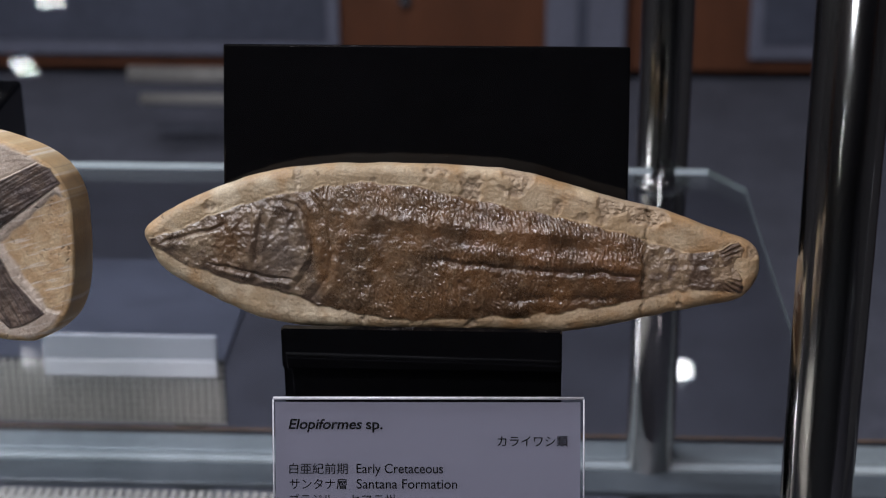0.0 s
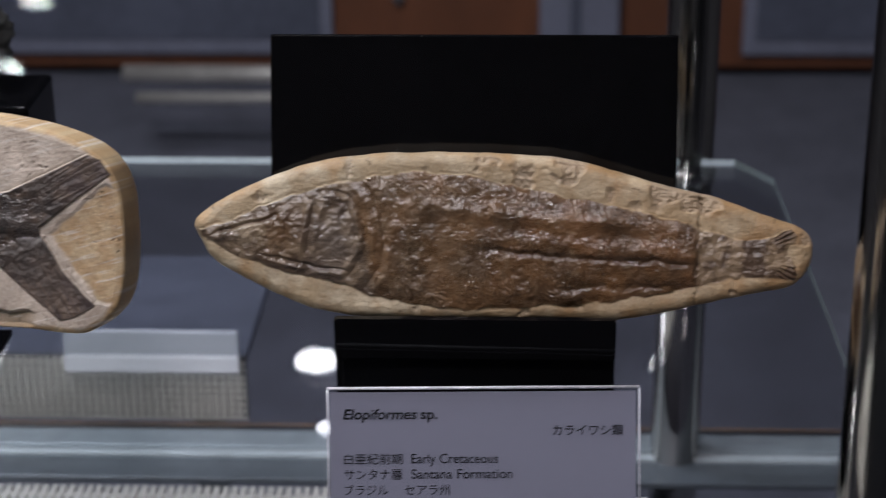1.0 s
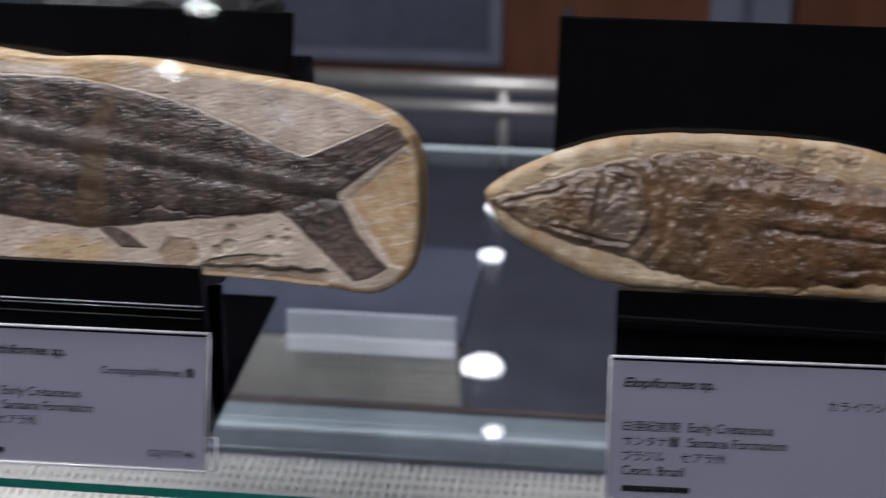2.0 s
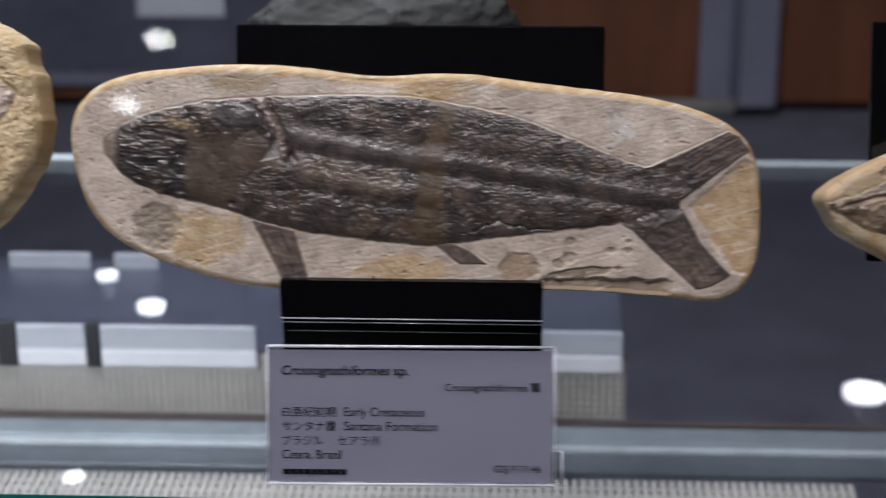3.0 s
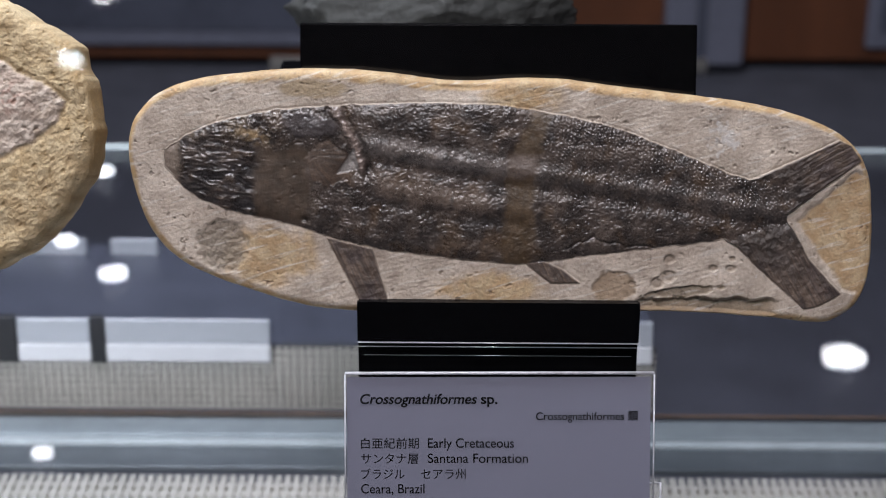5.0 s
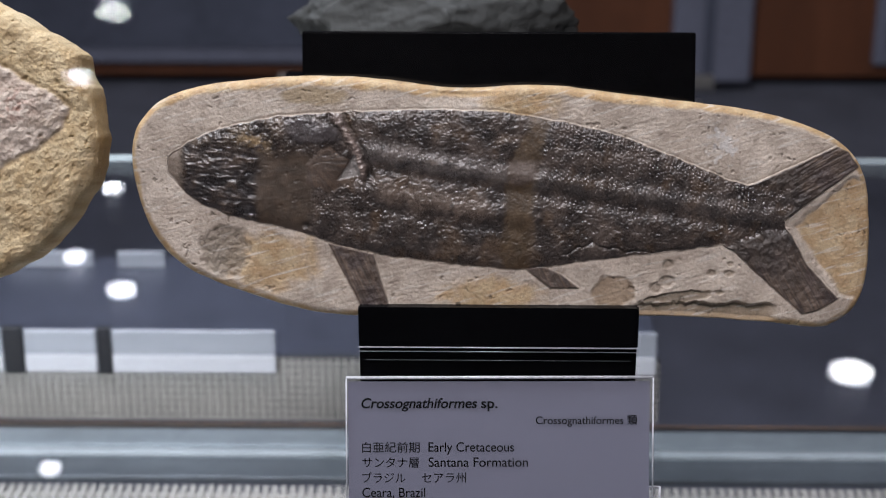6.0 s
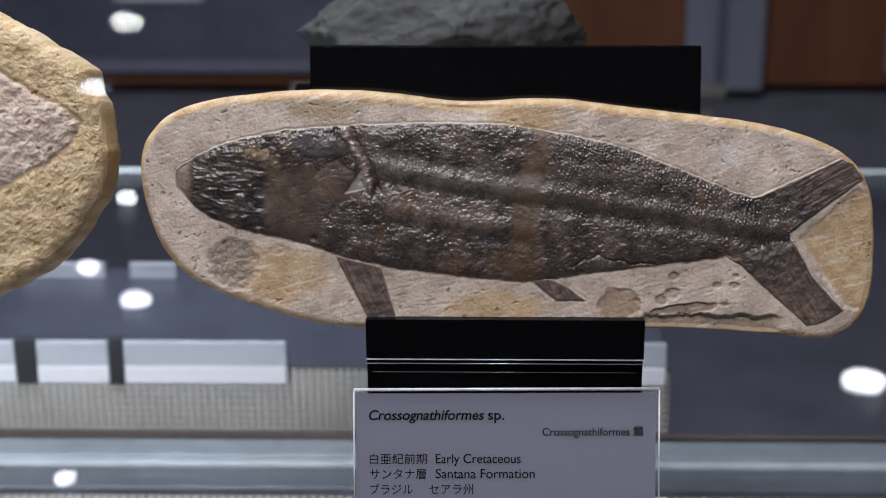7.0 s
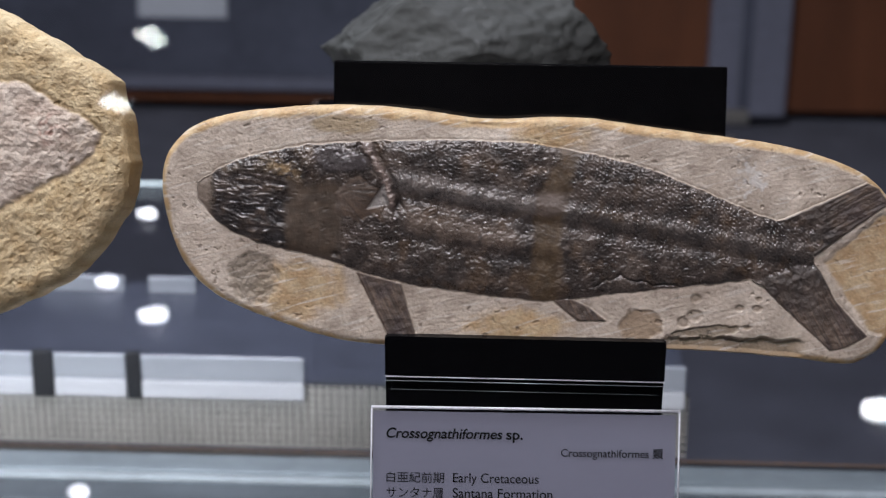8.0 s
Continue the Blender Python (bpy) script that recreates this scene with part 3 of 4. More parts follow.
    mouth = -1.2 * bell(vh - np.interp(u, [-95, -84, -70], [33, 35.5, 40]), 0.8) * step(-96, -92, u) * (1 - step(-73, -68, u))
    plates = step(-0.1, 0.02, fbm(u, v, 9, 2, 85)) + 0.7 * step(0.05, 0.13, fbm(u, v, 6, 3, 87)) + 0.5 * step(-0.2, -0.12, fbm(u, v, 4, 3, 89))
    crack_head = -0.45 * step(0.90, 0.98, ridged(uh, vh, 10, 2, 57)) + 0.16 * plates + 0.24 * ridged(u, v, 2.6, 4, 82)
    skull = head * (0.25 * fbm(u, v, 6, 5, 58) + 0.7 * bars + jaw + mouth + crack_head) + 0.8 * arcs * (1 - step(-30, -24, u))
    fan = np.arctan2(v - 27, u - 101)
    fanzone = np.maximum(bell(np.hypot(u - 113.5, (v - 35) * 0.9), 4.6), bell(np.hypot(u - 115, (v - 18.5) * 1.1), 4.6))
    rays = 0.32 * np.sin(fan * 58 + 1.5 * fbm(u, v, 4, 2, 59)) * step(0.3, 0.6, fanzone)
    hb = full + (fold + lumps) * (1 - 0.75 * tail) + skin * (1 - tail) + tail * (0.8 * fbm(u, v, 3.5, 4, 61) + rays) + skull
    h = h + (hb - 0.4 * h) * body - 0.12 * bell(sd + 0.5, 0.5)
    # break across the tail stalk
    cu = u - 82.6 - 0.05 * (v - 30) - 3.0 * fbm(u * 0.2, v, 8, 5, 63)
    h -= 1.2 * bell(cu, 0.6) * (0.4 + step(-0.2, 0.3, fbm(u, v, 6, 3, 64))) + 1.6 * bell(np.hypot(u - 83.5, (v - 46) * 0.8), 3.0)
    brown = mixed(tone(0.078, 0.047, 0.025), tone(0.145, 0.082, 0.039), step(-0.35, 0.4, fbm(u, v, 15, 4, 65)))
    brown = mixed(brown, tone(0.185, 0.098, 0.048), 0.5 * step(0.05, 0.5, fbm(u, v, 17, 3, 67) + 0.35 * bell(v - vg - 9, 8) * step(-10, 20, u) - 0.1))
    brown = mixed(brown, tone(0.21, 0.155, 0.10), 0.55 * step(0.1, 0.45, fbm(u, v, 5, 5, 69, 0.65)))
    # darker along the groove: its shade is put into the colour
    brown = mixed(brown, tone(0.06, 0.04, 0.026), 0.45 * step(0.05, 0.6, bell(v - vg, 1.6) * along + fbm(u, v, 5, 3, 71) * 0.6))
    grey = mixed(tone(0.085, 0.06, 0.042), tone(0.20, 0.15, 0.10), step(-0.2, 0.45, fbm(u, v, 8, 4, 73)))
    grey = mixed(grey, tone(0.05, 0.035, 0.025), step(0.25, 0.5, fbm(u, v, 5, 4, 75)) * 0.8)
    grey = mixed(grey, tone(0.13, 0.07, 0.03), 0.8 * bell(np.hypot(u + 70, (v - 33) * 0.9), 8))
    brown = mixed(brown, tone(0.17, 0.12, 0.075), 0.45 * (1 - step(-25, 25, u)) * step(-0.3, 0.3, fbm(u, v, 9, 4, 78)))
    grey = mixed(grey, tone(0.36, 0.29, 0.20), 0.8 * bell(np.hypot((u + 80) / 1.5, v - 33), 4.5) * step(-0.3, 0.1, fbm(u, v, 5, 3, 79)))
    grey = mixed(grey, tone(0.14, 0.115, 0.095), 0.75 * bell(np.hypot(u + 50, (v - 29) * 0.9), 8))
    brown = mixed(brown, grey, head)
    brown = mixed(brown, mixed(tone(0.24, 0.185, 0.125), tone(0.09, 0.06, 0.04), step(-0.1, 0.35, fbm(u, v, 7, 4, 77) + 0.5 * fanzone + 0.5 * bell(u - 104, 4))), tail)
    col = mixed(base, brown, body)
    col = mixed(col, tone(0.06, 0.045, 0.03), 0.45 * bell(cu, 0.5))
    col = col * mixed(tone(0.9, 0.87, 0.85), tone(0.85, 0.76, 0.68), step(-30, 60, u))
    reg = np.where(body < 0.5, 0, np.where(u + 0.25 * (v - 32) < -39, 1, np.where(u < 108, 2, 3)))
    gloss = 0.30 + 0.10 * fbm(u, v, 9, 3, 88) + 0.04 * head + 0.14 * tail
    return h, col, reg, np.where(body < 0.5, 0.62, gloss)


def relief_dark(u, v, d):
    top = curve([-126, -118, -104, -84, -60, -32, -4, 16, 37, 57, 80, 92], [57, 64.2, 69.5, 73.3, 74.8, 75.8, 75.2, 71.9, 67.3, 59.6, 50, 47])
    bot = curve([-126, -124, -114, -98, -78, -63, -43, -17, 6, 30, 54, 80, 92], [57, 49, 41, 35.4, 31.7, 26, 22.2, 19, 17.4, 21.5, 24, 27.6, 33])
    wob = 0.7 * fbm(u, v, 5, 4, 103)
    trunk = np.minimum(np.minimum(top(u) - v, v - bot(u)), np.minimum(u + 125.5, 0.5 * (98 - u) + 3 * fbm(u, v, 6, 3, 105))) + wob
    lobe_up = poly_distance(u, v, [(76, 44), (83, 48.2), (88, 49.6), (99, 54.6), (116.8, 63), (121.5, 61), (125.2, 55.6), (97.2, 35.4), (86, 34)]) + 0.5 * wob
    lobe_low = poly_distance(u, v, [(74, 33), (77, 26.8), (81, 24.6), (92, 14.2), (105.8, 1.8), (112, 3.4), (118.8, 7.6), (107, 20.5), (101.5, 30.5), (97.2, 35.4), (90, 44), (80, 45)]) + 0.5 * wob
    pect = poly_distance(u, v, [(-67, 27), (-54.5, 3), (-44.5, 3), (-50.5, 23)]) + 0.4 * wob
    pelv = poly_distance(u, v, [(3, 19.5), (14, 10.8), (24.5, 11), (18, 16), (11, 19)]) + 0.4 * wob
    caudal = np.maximum(lobe_up, lobe_low)
    sd = np.maximum(np.maximum(trunk, caudal), np.maximum(pect, pelv))
    body = step(-0.25, 0.35, sd)
    # smoothed stone with scraper marks and pits
    scr = gradient_noise((u + 0.35 * v) / 9, (v - 0.22 * u) / 0.9, 111)
    h = 0.5 * fbm(u, v, 25, 3, 113) + 0.07 * scr * step(-0.2, 0.4, fbm(u, v, 30, 2, 110)) + 0.10 * fbm(u, v, 1.6, 3, 115)
    pits = step(0.35, 0.47, fbm(u, v, 3.0, 3, 117)) * step(-0.1, 0.3, fbm(u, v, 22, 2, 118) + 0.15)
    h -= 0.45 * pits
    shelfcut = step(44, 48, u) * (1 - step(92, 98, u)) * (1 - step(4.8, 6.4, v - 1.8 * fbm(u, 0 * u, 7, 3, 119) - 0.0006 * (u - 70) ** 2 * -1))
    h -= 2.6 * shelfcut
    blob_a = np.hypot((u + 88) / 17, (v - 20) / 11.5) + 0.55 * fbm(u, v, 7, 3, 121)
    blob_b = np.hypot((u + 8) / 19, (v - 7.5) / 7) + 0.5 * fbm(u, v, 6, 3, 123)
    blob_c = np.hypot((u - 3) / 15, (v - 79.5) / 7) + 0.5 * fbm(u, v, 6, 3, 125)
    blob_d = np.hypot((u + 72) / 13, (v - 80.5) / 3.6) + 0.3 * fbm(u, v, 6, 3, 127)
    blob_e = poly_distance(u, v, [(101, 34), (123, 53), (131, 50), (133, 20), (128, 6), (119, 9)]) + 1.2 * fbm(u, v, 6, 3, 129)
    blob_f = np.hypot((u - 37) / 9, (v - 9.5) / 6.5) + 0.3 * fbm(u, v, 5, 3, 131)
    blob_g = np.hypot((u - 62) / 15, (v - 8 - 0.1 * (u - 62)) / 2.0) + 0.6 * fbm(u, v, 6, 3, 133)
    blob_h = np.hypot((u + 104.5) / 9.5, (v - 24) / 10) + 0.4 * fbm(u, v, 6, 3, 135)
    h -= 0.25 * (1 - step(0.7, 1.2, blob_a)) + 0.7 * (1 - step(0.6, 1.1, blob_h)) * (1 + 0.6 * ridged(u, v, 4, 3, 136)) + 0.8 * step(-0.5, 1.5, blob_e) + 0.9 * (1 - step(0.8, 1.0, blob_g)) + 0.5 * (1 - step(0.8, 1.0, blob_f))
    crater = sum(1 - step(0.6, 1.1, np.hypot((u - a) / w, (v - b) / (0.8 * w)) + 0.35 * fbm(u, v, 3, 3, 134)) for a, b, w in ((57, 19.8, 2.3), (56.5, 13.5, 3.0), (52.5, 11, 2.6), (72.6, 16.6, 1.7), (79, 16.6, 1.7), (79.5, 20, 1.2)))
    h -= 0.8 * crater
    dent = 1.6 * bell(u + 18, 13) * step(74, 84, v)
    h -= dent
    stone = mixed(tone(0.39, 0.335, 0.28), tone(0.51, 0.45, 0.385), step(-0.4, 0.4, fbm(u, v, 14, 4, 137) + 0.12 * scr))
    stone = mixed(stone, tone(0.27, 0.225, 0.185), 0.6 * step(0.05, 0.5, fbm(u, v, 5, 4, 139)))
    ochre = mixed(tone(0.40, 0.265, 0.135), tone(0.47, 0.35, 0.205), step(-0.3, 0.4, fbm(u, v, 6, 4, 141)))
    rimz = 1 - step(1.8, 3.6, d + 1.6 * fbm(u, v, 12, 3, 143) - 1.6 * step(70, 84, v) + 0.8)
    mask = np.maximum.reduce([rimz, 0.9 * (1 - step(0.55, 1.3, blob_a)), 0.9 * (1 - step(0.55, 1.3, blob_b)), 0.95 * (1 - step(0.5, 1.3, blob_c)), 0.9 * step(0.3, 2.2, blob_e)])
    stone = mixed(stone * tone(1.03, 0.995, 0.97), ochre, mask)
    stone = mixed(stone, tone(0.33, 0.25, 0.15), 0.8 * (1 - step(0.7, 1.1, blob_d)))
    stone = mixed(stone, tone(0.27, 0.19, 0.12), 0.8 * (1 - step(0.8, 1.0, blob_f)))
    stone = mixed(stone, tone(0.25, 0.20, 0.14), 0.8 * (1 - step(0.8, 1.0, blob_g)))
    stone = mixed(stone, tone(0.27, 0.225, 0.175), 0.8 * (1 - step(0.75, 1.0, blob_h)))
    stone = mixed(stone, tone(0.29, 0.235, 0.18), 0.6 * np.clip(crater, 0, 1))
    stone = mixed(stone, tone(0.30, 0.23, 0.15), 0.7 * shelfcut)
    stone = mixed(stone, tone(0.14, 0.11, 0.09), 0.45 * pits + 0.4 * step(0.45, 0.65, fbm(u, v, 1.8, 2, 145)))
    stone = mixed(stone, tone(0.62, 0.61, 0.6), 0.6 * step(0.0, 0.5, 0.9 * bell(np.hypot(u - 76, v - 64), 7) + fbm(u, v, 3, 3, 147) - 0.45))
    stone = mixed(stone, tone(0.24, 0.18, 0.13), 0.45 * step(0.12, 0.5, fbm(u, v, 2.6, 4, 146, 0.7)) * step(-0.25, 0.25, fbm(u, v, 20, 3, 148)))
    stone = mixed(stone, tone(0.60, 0.55, 0.49), 0.6 * step(0.12, 0.5, fbm((u + 0.3 * v) * 0.35, (v - 0.28 * u) * 3.0, 5, 4, 149)))
    # fish
    t = np.where(caudal > 0.3, step(-4.5, 3.0, trunk + 3.0 * fbm(u, v, 4, 4, 150)), step(-0.2, 0.4, trunk))
    full = 1.3 * (1 - np.exp(-np.clip(trunk, 0, 99) / 3.0))
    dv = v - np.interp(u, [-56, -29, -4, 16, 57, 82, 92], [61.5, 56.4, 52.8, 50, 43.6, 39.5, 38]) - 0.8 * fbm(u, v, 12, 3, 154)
    onbody = step(-57, -50, u + 0.3 * (v - 60))
    rear = step(8, 15, u - 0.1 * (v - 50))
    fold = onbody * (0.75 * bell(dv, 2.6) - 0.75 * bell(dv + 5.5, 2.6) + 0.3 * bell(dv - 9, 4)) + onbody * (1 - rear) * (0.55 * bell(dv + 14, 3.2) - 0.45 * bell(dv + 20, 3))
    fold += 0.55 * fbm(u, v, 10, 5, 151) * (1 - 0.5 * rear) + 0.30 * fbm(u, v, 2.6, 3, 152) * onbody
    uw, vw = u + 1.2 * fbm(u, v, 6, 2, 153), v + 1.2 * fbm(u, v, 6, 2, 155)
    grit = ridged(uw, vw * 1.2, 1.25, 3, 157)
    strap_c = np.interp(v, [18, 30, 48, 57, 62, 72], [1.2, 1.8, 3.0, 4.4, 6.0, 10.4])
    band2 = (1 - step(3.6, 6.6, np.abs(u - strap_c - 3.0 * fbm(u, v, 6, 5, 159, 0.65)) + 1.2 * step(60, 68, v))) * t
    pink = band2 * step(48, 50.5, v + 1.5 * fbm(u, v, 5, 3, 160)) * (1 - step(56, 58.5, v))
    edge1 = 2.5 * fbm(u, v, 7, 4, 161)
    band1 = step(-94, -91.5, u + edge1) * (1 - step(-76, -71, u - edge1)) * step(30, 34, v) * (1 - step(57, 62, v + edge1)) * t
    lip = (1 - step(-121, -118.5, u + 0.10 * np.abs(v - 55) + 0.6 * edge1)) * t
    snout = step(-120.5, -118, u + 0.10 * np.abs(v - 55) + 0.6 * edge1) * (1 - step(-94.5, -91, u + edge1)) * t * (1 - 0.75 * step(61, 66, v + edge1))
    rough_top = step(60, 65, v + edge1) * (1 - step(-86, -80, u)) * t * (1 - lip)
    su, sv = u + 2 * fbm(u, v, 7, 2, 162), v + 0.10 * u + 1.3 * fbm(u, v, 8, 3, 164)
    strake = 1.0 * ridged(su * 0.20, sv, 3.4, 2, 163) * step(-0.35, 0.2, fbm(u, v, 6, 3, 156)) + 0.35 * ridged(su * 0.3, sv, 1.2, 2, 166) + 0.5 * fbm(u, v, 3.5, 3, 171)
    smooth = np.clip(np.maximum(band2 * 1.1, np.maximum(band1, lip)), 0, 1)
    # gill cover disc, its bright plate, the pale ridge behind it and the gap beside the ridge
    rc = np.hypot((u + 67) / 1.05, v - 53.6) + 2.4 * fbm(u, v, 6, 4, 168)
    disc = (1 - step(7.2, 8.2, rc)) * t
    spokes = gradient_noise(np.arctan2(v - 57, u + 74) * 16, rc / 9, 170)
    plate = (1 - step(0.75, 1.0, np.hypot((u + 73.5) / 10.5, (v - 67.8 + 0.12 * (u + 73.5)) / 5.0) + 0.30 * fbm(u, v, 6, 3, 172))) * t
    gx = np.interp(v, [48, 51, 56, 61, 66, 72, 75], [-52.5, -53.5, -55.5, -56.7, -59.5, -63.5, -65]) + 2.6 * fbm(u * 0.5, v, 6, 5, 165)
    ridge_gill = u - gx
    on_gill = step(49, 51, v) * (1 - step(74, 76, v))
    gill = (0.85 * bell(ridge_gill, 1.5) * (0.5 + 1.4 * fbm(u, v, 3.5, 4, 174)) - 1.0 * bell(ridge_gill - 2.7, 0.9) - 0.8 * bell(ridge_gill + 2.6, 0.8)) * on_gill
    tri = step(-0.3, 0.3, poly_distance(u, v, [(-57.2, 59.5), (-55.2, 51.8), (-63.5, 50.2)])) * t
    hole = bell(np.hypot((u + 52.3) / 0.75, (v - 51.5 - 0.5 * (u + 52.3)) / 1.5), 1.7) + 0.7 * bell(np.hypot((u + 75) / 1.6, v - 33.5), 0.9)
    skin = (0.29 * grit * (1 - 0.6 * rear) + 0.36 * imbricate(uw + 0.35 * vw, vw - 0.25 * uw, 1.45, 1.25, 158) * (0.12 + 0.88 * rear * step(-9, -5, dv + 4 * fbm(u, v, 9, 2, 176))) + 0.24 * rear * grit) * (1 - 0.65 * smooth) * onbody
    skin += 0.14 * np.sin(2 * math.pi * (uw + 0.15 * v) / 1.5) * bell(dv - 0.5, 4.5) * (1 - step(-36, -28, u)) * onbody
    crack2 = -0.7 * bell(v - np.interp(u, [20, 29, 38, 48, 60], [24, 27.4, 24.6, 24.4, 25]) - 2.4 * fbm(u, u * 0, 7, 5, 167), 0.4) * step(16, 22, u) * (1 - step(55, 66, u)) * t
    throat = (1 - onbody) * (1 - smooth) * (1 - disc) * (1 - plate) * (1 - snout) * (0.42 * grit + 0.6 * fbm(u, v, 4, 4, 169))
    headrel = throat + gill + snout * 0.62 * strake + rough_top * (0.7 * ridged(u, v, 5, 4, 178)) + disc * (0.7 * (1 - (rc / 8.5) ** 2) + 0.05 * spokes) + 0.7 * plate * (0.8 + 0.8 * fbm(u, v, 5, 4, 180)) - 0.5 * tri - 1.4 * hole * t - 0.4 * lip
    fin_up = gradient_noise((u * 0.86 + v * 0.5) / 14, (-u * 0.5 + v * 0.86) / 0.62, 171)
    fin_low = gradient_noise((u * 0.5 - v * 0.86) / 14, (u * 0.86 + v * 0.5) / 0.62, 173)
    fin_p = gradient_noise((u * 0.45 - v * 0.9) / 12, (u * 0.9 + v * 0.45) / 0.75, 175)
    fins = np.where(lobe_up > lobe_low, fin_up, fin_low)
    fins = np.where(np.maximum(pect, pelv) > -1, fin_p, fins)
    nearby = 1 - step(10, 30, np.hypot(u - 91, v - 38) + 3 * fbm(u, v, 6, 3, 178))
    hb = t * (full + fold * (1 - 0.5 * smooth) * (1 - 0.7 * disc) + skin + headrel + crack2) + (1 - t) * (0.5 + 0.9 * nearby + 0.17 * fins + 0.4 * fbm(u, v, 3, 4, 177) * (1 + nearby))
    h = h + (hb - 0.6 * h) * body - 0.16 * bell(sd + 0.4, 0.4)
    dark = mixed(tone(0.036, 0.029, 0.026), tone(0.088, 0.068, 0.057), step(-0.3, 0.45, fbm(u, v, 9, 5, 181)))
    # pale bands on the folds: some pigment, mostly glint painted in
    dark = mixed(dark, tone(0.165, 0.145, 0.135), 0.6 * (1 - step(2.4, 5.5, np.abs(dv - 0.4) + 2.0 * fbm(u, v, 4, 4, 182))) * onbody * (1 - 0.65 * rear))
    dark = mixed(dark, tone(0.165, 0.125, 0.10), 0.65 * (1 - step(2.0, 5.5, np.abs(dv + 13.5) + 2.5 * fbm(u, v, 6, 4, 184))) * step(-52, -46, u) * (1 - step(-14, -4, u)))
    dark = mixed(dark, tone(0.20, 0.165, 0.145), 0.45 * step(0.15, 0.5, fbm(u, v, 2.2, 5, 183, 0.7)))
    dark = mixed(dark, tone(0.11, 0.068, 0.038), 0.45 * step(-0.1, 0.4, fbm(u, v, 9, 4, 185) + 0.6 * bell(np.hypot((u + 12) / 2.2, v - 23), 6) - 0.15))
    dark = mixed(dark, tone(0.02, 0.018, 0.018), 0.6 * step(0.15, 0.5, fbm(u, v, 6, 4, 186)))
    dark = mixed(dark, mixed(tone(0.05, 0.034, 0.023), tone(0.088, 0.06, 0.04), step(-0.3, 0.4, fbm(u, v, 5, 5, 196, 0.65))), 0.9 * band1)
    dark = mixed(dark, mixed(tone(0.055, 0.034, 0.017), tone(0.095, 0.06, 0.03), step(-0.3, 0.4, fbm(u, v, 5, 5, 197, 0.65))), 0.88 * band2)
    dark = mixed(dark, tone(0.14, 0.108, 0.092), 0.8 * pink)
    # black snout, with the shade of its furrows painted in
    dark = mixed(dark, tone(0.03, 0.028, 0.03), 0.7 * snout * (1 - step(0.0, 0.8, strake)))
    dark = mixed(dark, tone(0.15, 0.115, 0.085), 0.5 * rough_top * step(-0.2, 0.3, fbm(u, v, 5, 4, 187)))
    dark = mixed(dark, tone(0.34, 0.24, 0.13), 0.8 * bell(np.hypot((u + 94) / 2.2, v - 64 + 0.25 * (u + 94)), 2.6) * step(-0.25, 0.15, fbm(u, v, 3, 3, 188)))
    dark = mixed(dark, mixed(tone(0.06, 0.042, 0.032), tone(0.10, 0.066, 0.046), step(-0.5, 0.5, spokes + fbm(u, v, 3, 4, 198))), 0.9 * disc)
    dark = mixed(dark, tone(0.075, 0.065, 0.065), 0.8 * plate)
    dark = mixed(dark, tone(0.235, 0.18, 0.155), 0.85 * bell(ridge_gill, 1.5) * on_gill * t)
    dark = mixed(dark, tone(0.25, 0.23, 0.215), 0.9 * tri)
    # near-black in the shallow dents, standing in for the shade of holes
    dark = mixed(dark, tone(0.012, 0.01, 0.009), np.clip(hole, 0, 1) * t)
    dark = mixed(dark, tone(0.21, 0.165, 0.13), 0.9 * lip)
    finc = mixed(tone(0.075, 0.056, 0.046), tone(0.135, 0.097, 0.074), step(-0.3, 0.5, fins + 0.5 * fbm(u, v, 5, 3, 189)))
    finc = mixed(finc, tone(0.06, 0.045, 0.045), 0.6 * step(0.0, 0.4, fbm(u, v, 8, 3, 191) + 0.25 * step(105, 115, u)))
    finc = mixed(finc, tone(0.22, 0.18, 0.155), 0.7 * bell(np.hypot((u - 97) / 1.3, v - 21 + 0.6 * (u - 97)), 4.5) * step(-0.3, 0.2, fbm(u, v, 4, 3, 192)))
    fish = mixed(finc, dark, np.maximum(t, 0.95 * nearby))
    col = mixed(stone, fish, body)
    col = mixed(col, tone(0.5, 0.45, 0.38), 0.3 * bell(sd + 1.2, 0.6) * step(0.1, 0.3, fbm(u, v, 9, 3, 193) + 0.1))
    reg = np.zeros(u.shape, int)
    reg = np.where(body >= 0.5, 2, reg)
    reg = np.where((body >= 0.5) & (u < -58), 1, reg)
    reg = np.where((body >= 0.5) & (t < 0.5) & (u > 70), 3, reg)
    reg = np.where((body >= 0.5) & (t < 0.5) & (u < -30), 4, reg)
    reg = np.where((body >= 0.5) & (pelv > -0.3) & (trunk < 0.1), 5, reg)
    gloss = 0.31 + 0.16 * smooth - 0.08 * plate + 0.12 * disc + 0.1 * fbm(u, v, 8, 3, 195)
    return h, col, reg, np.where(body >= 0.5, np.where(t > 0.5, gloss, 0.55), 0.62)


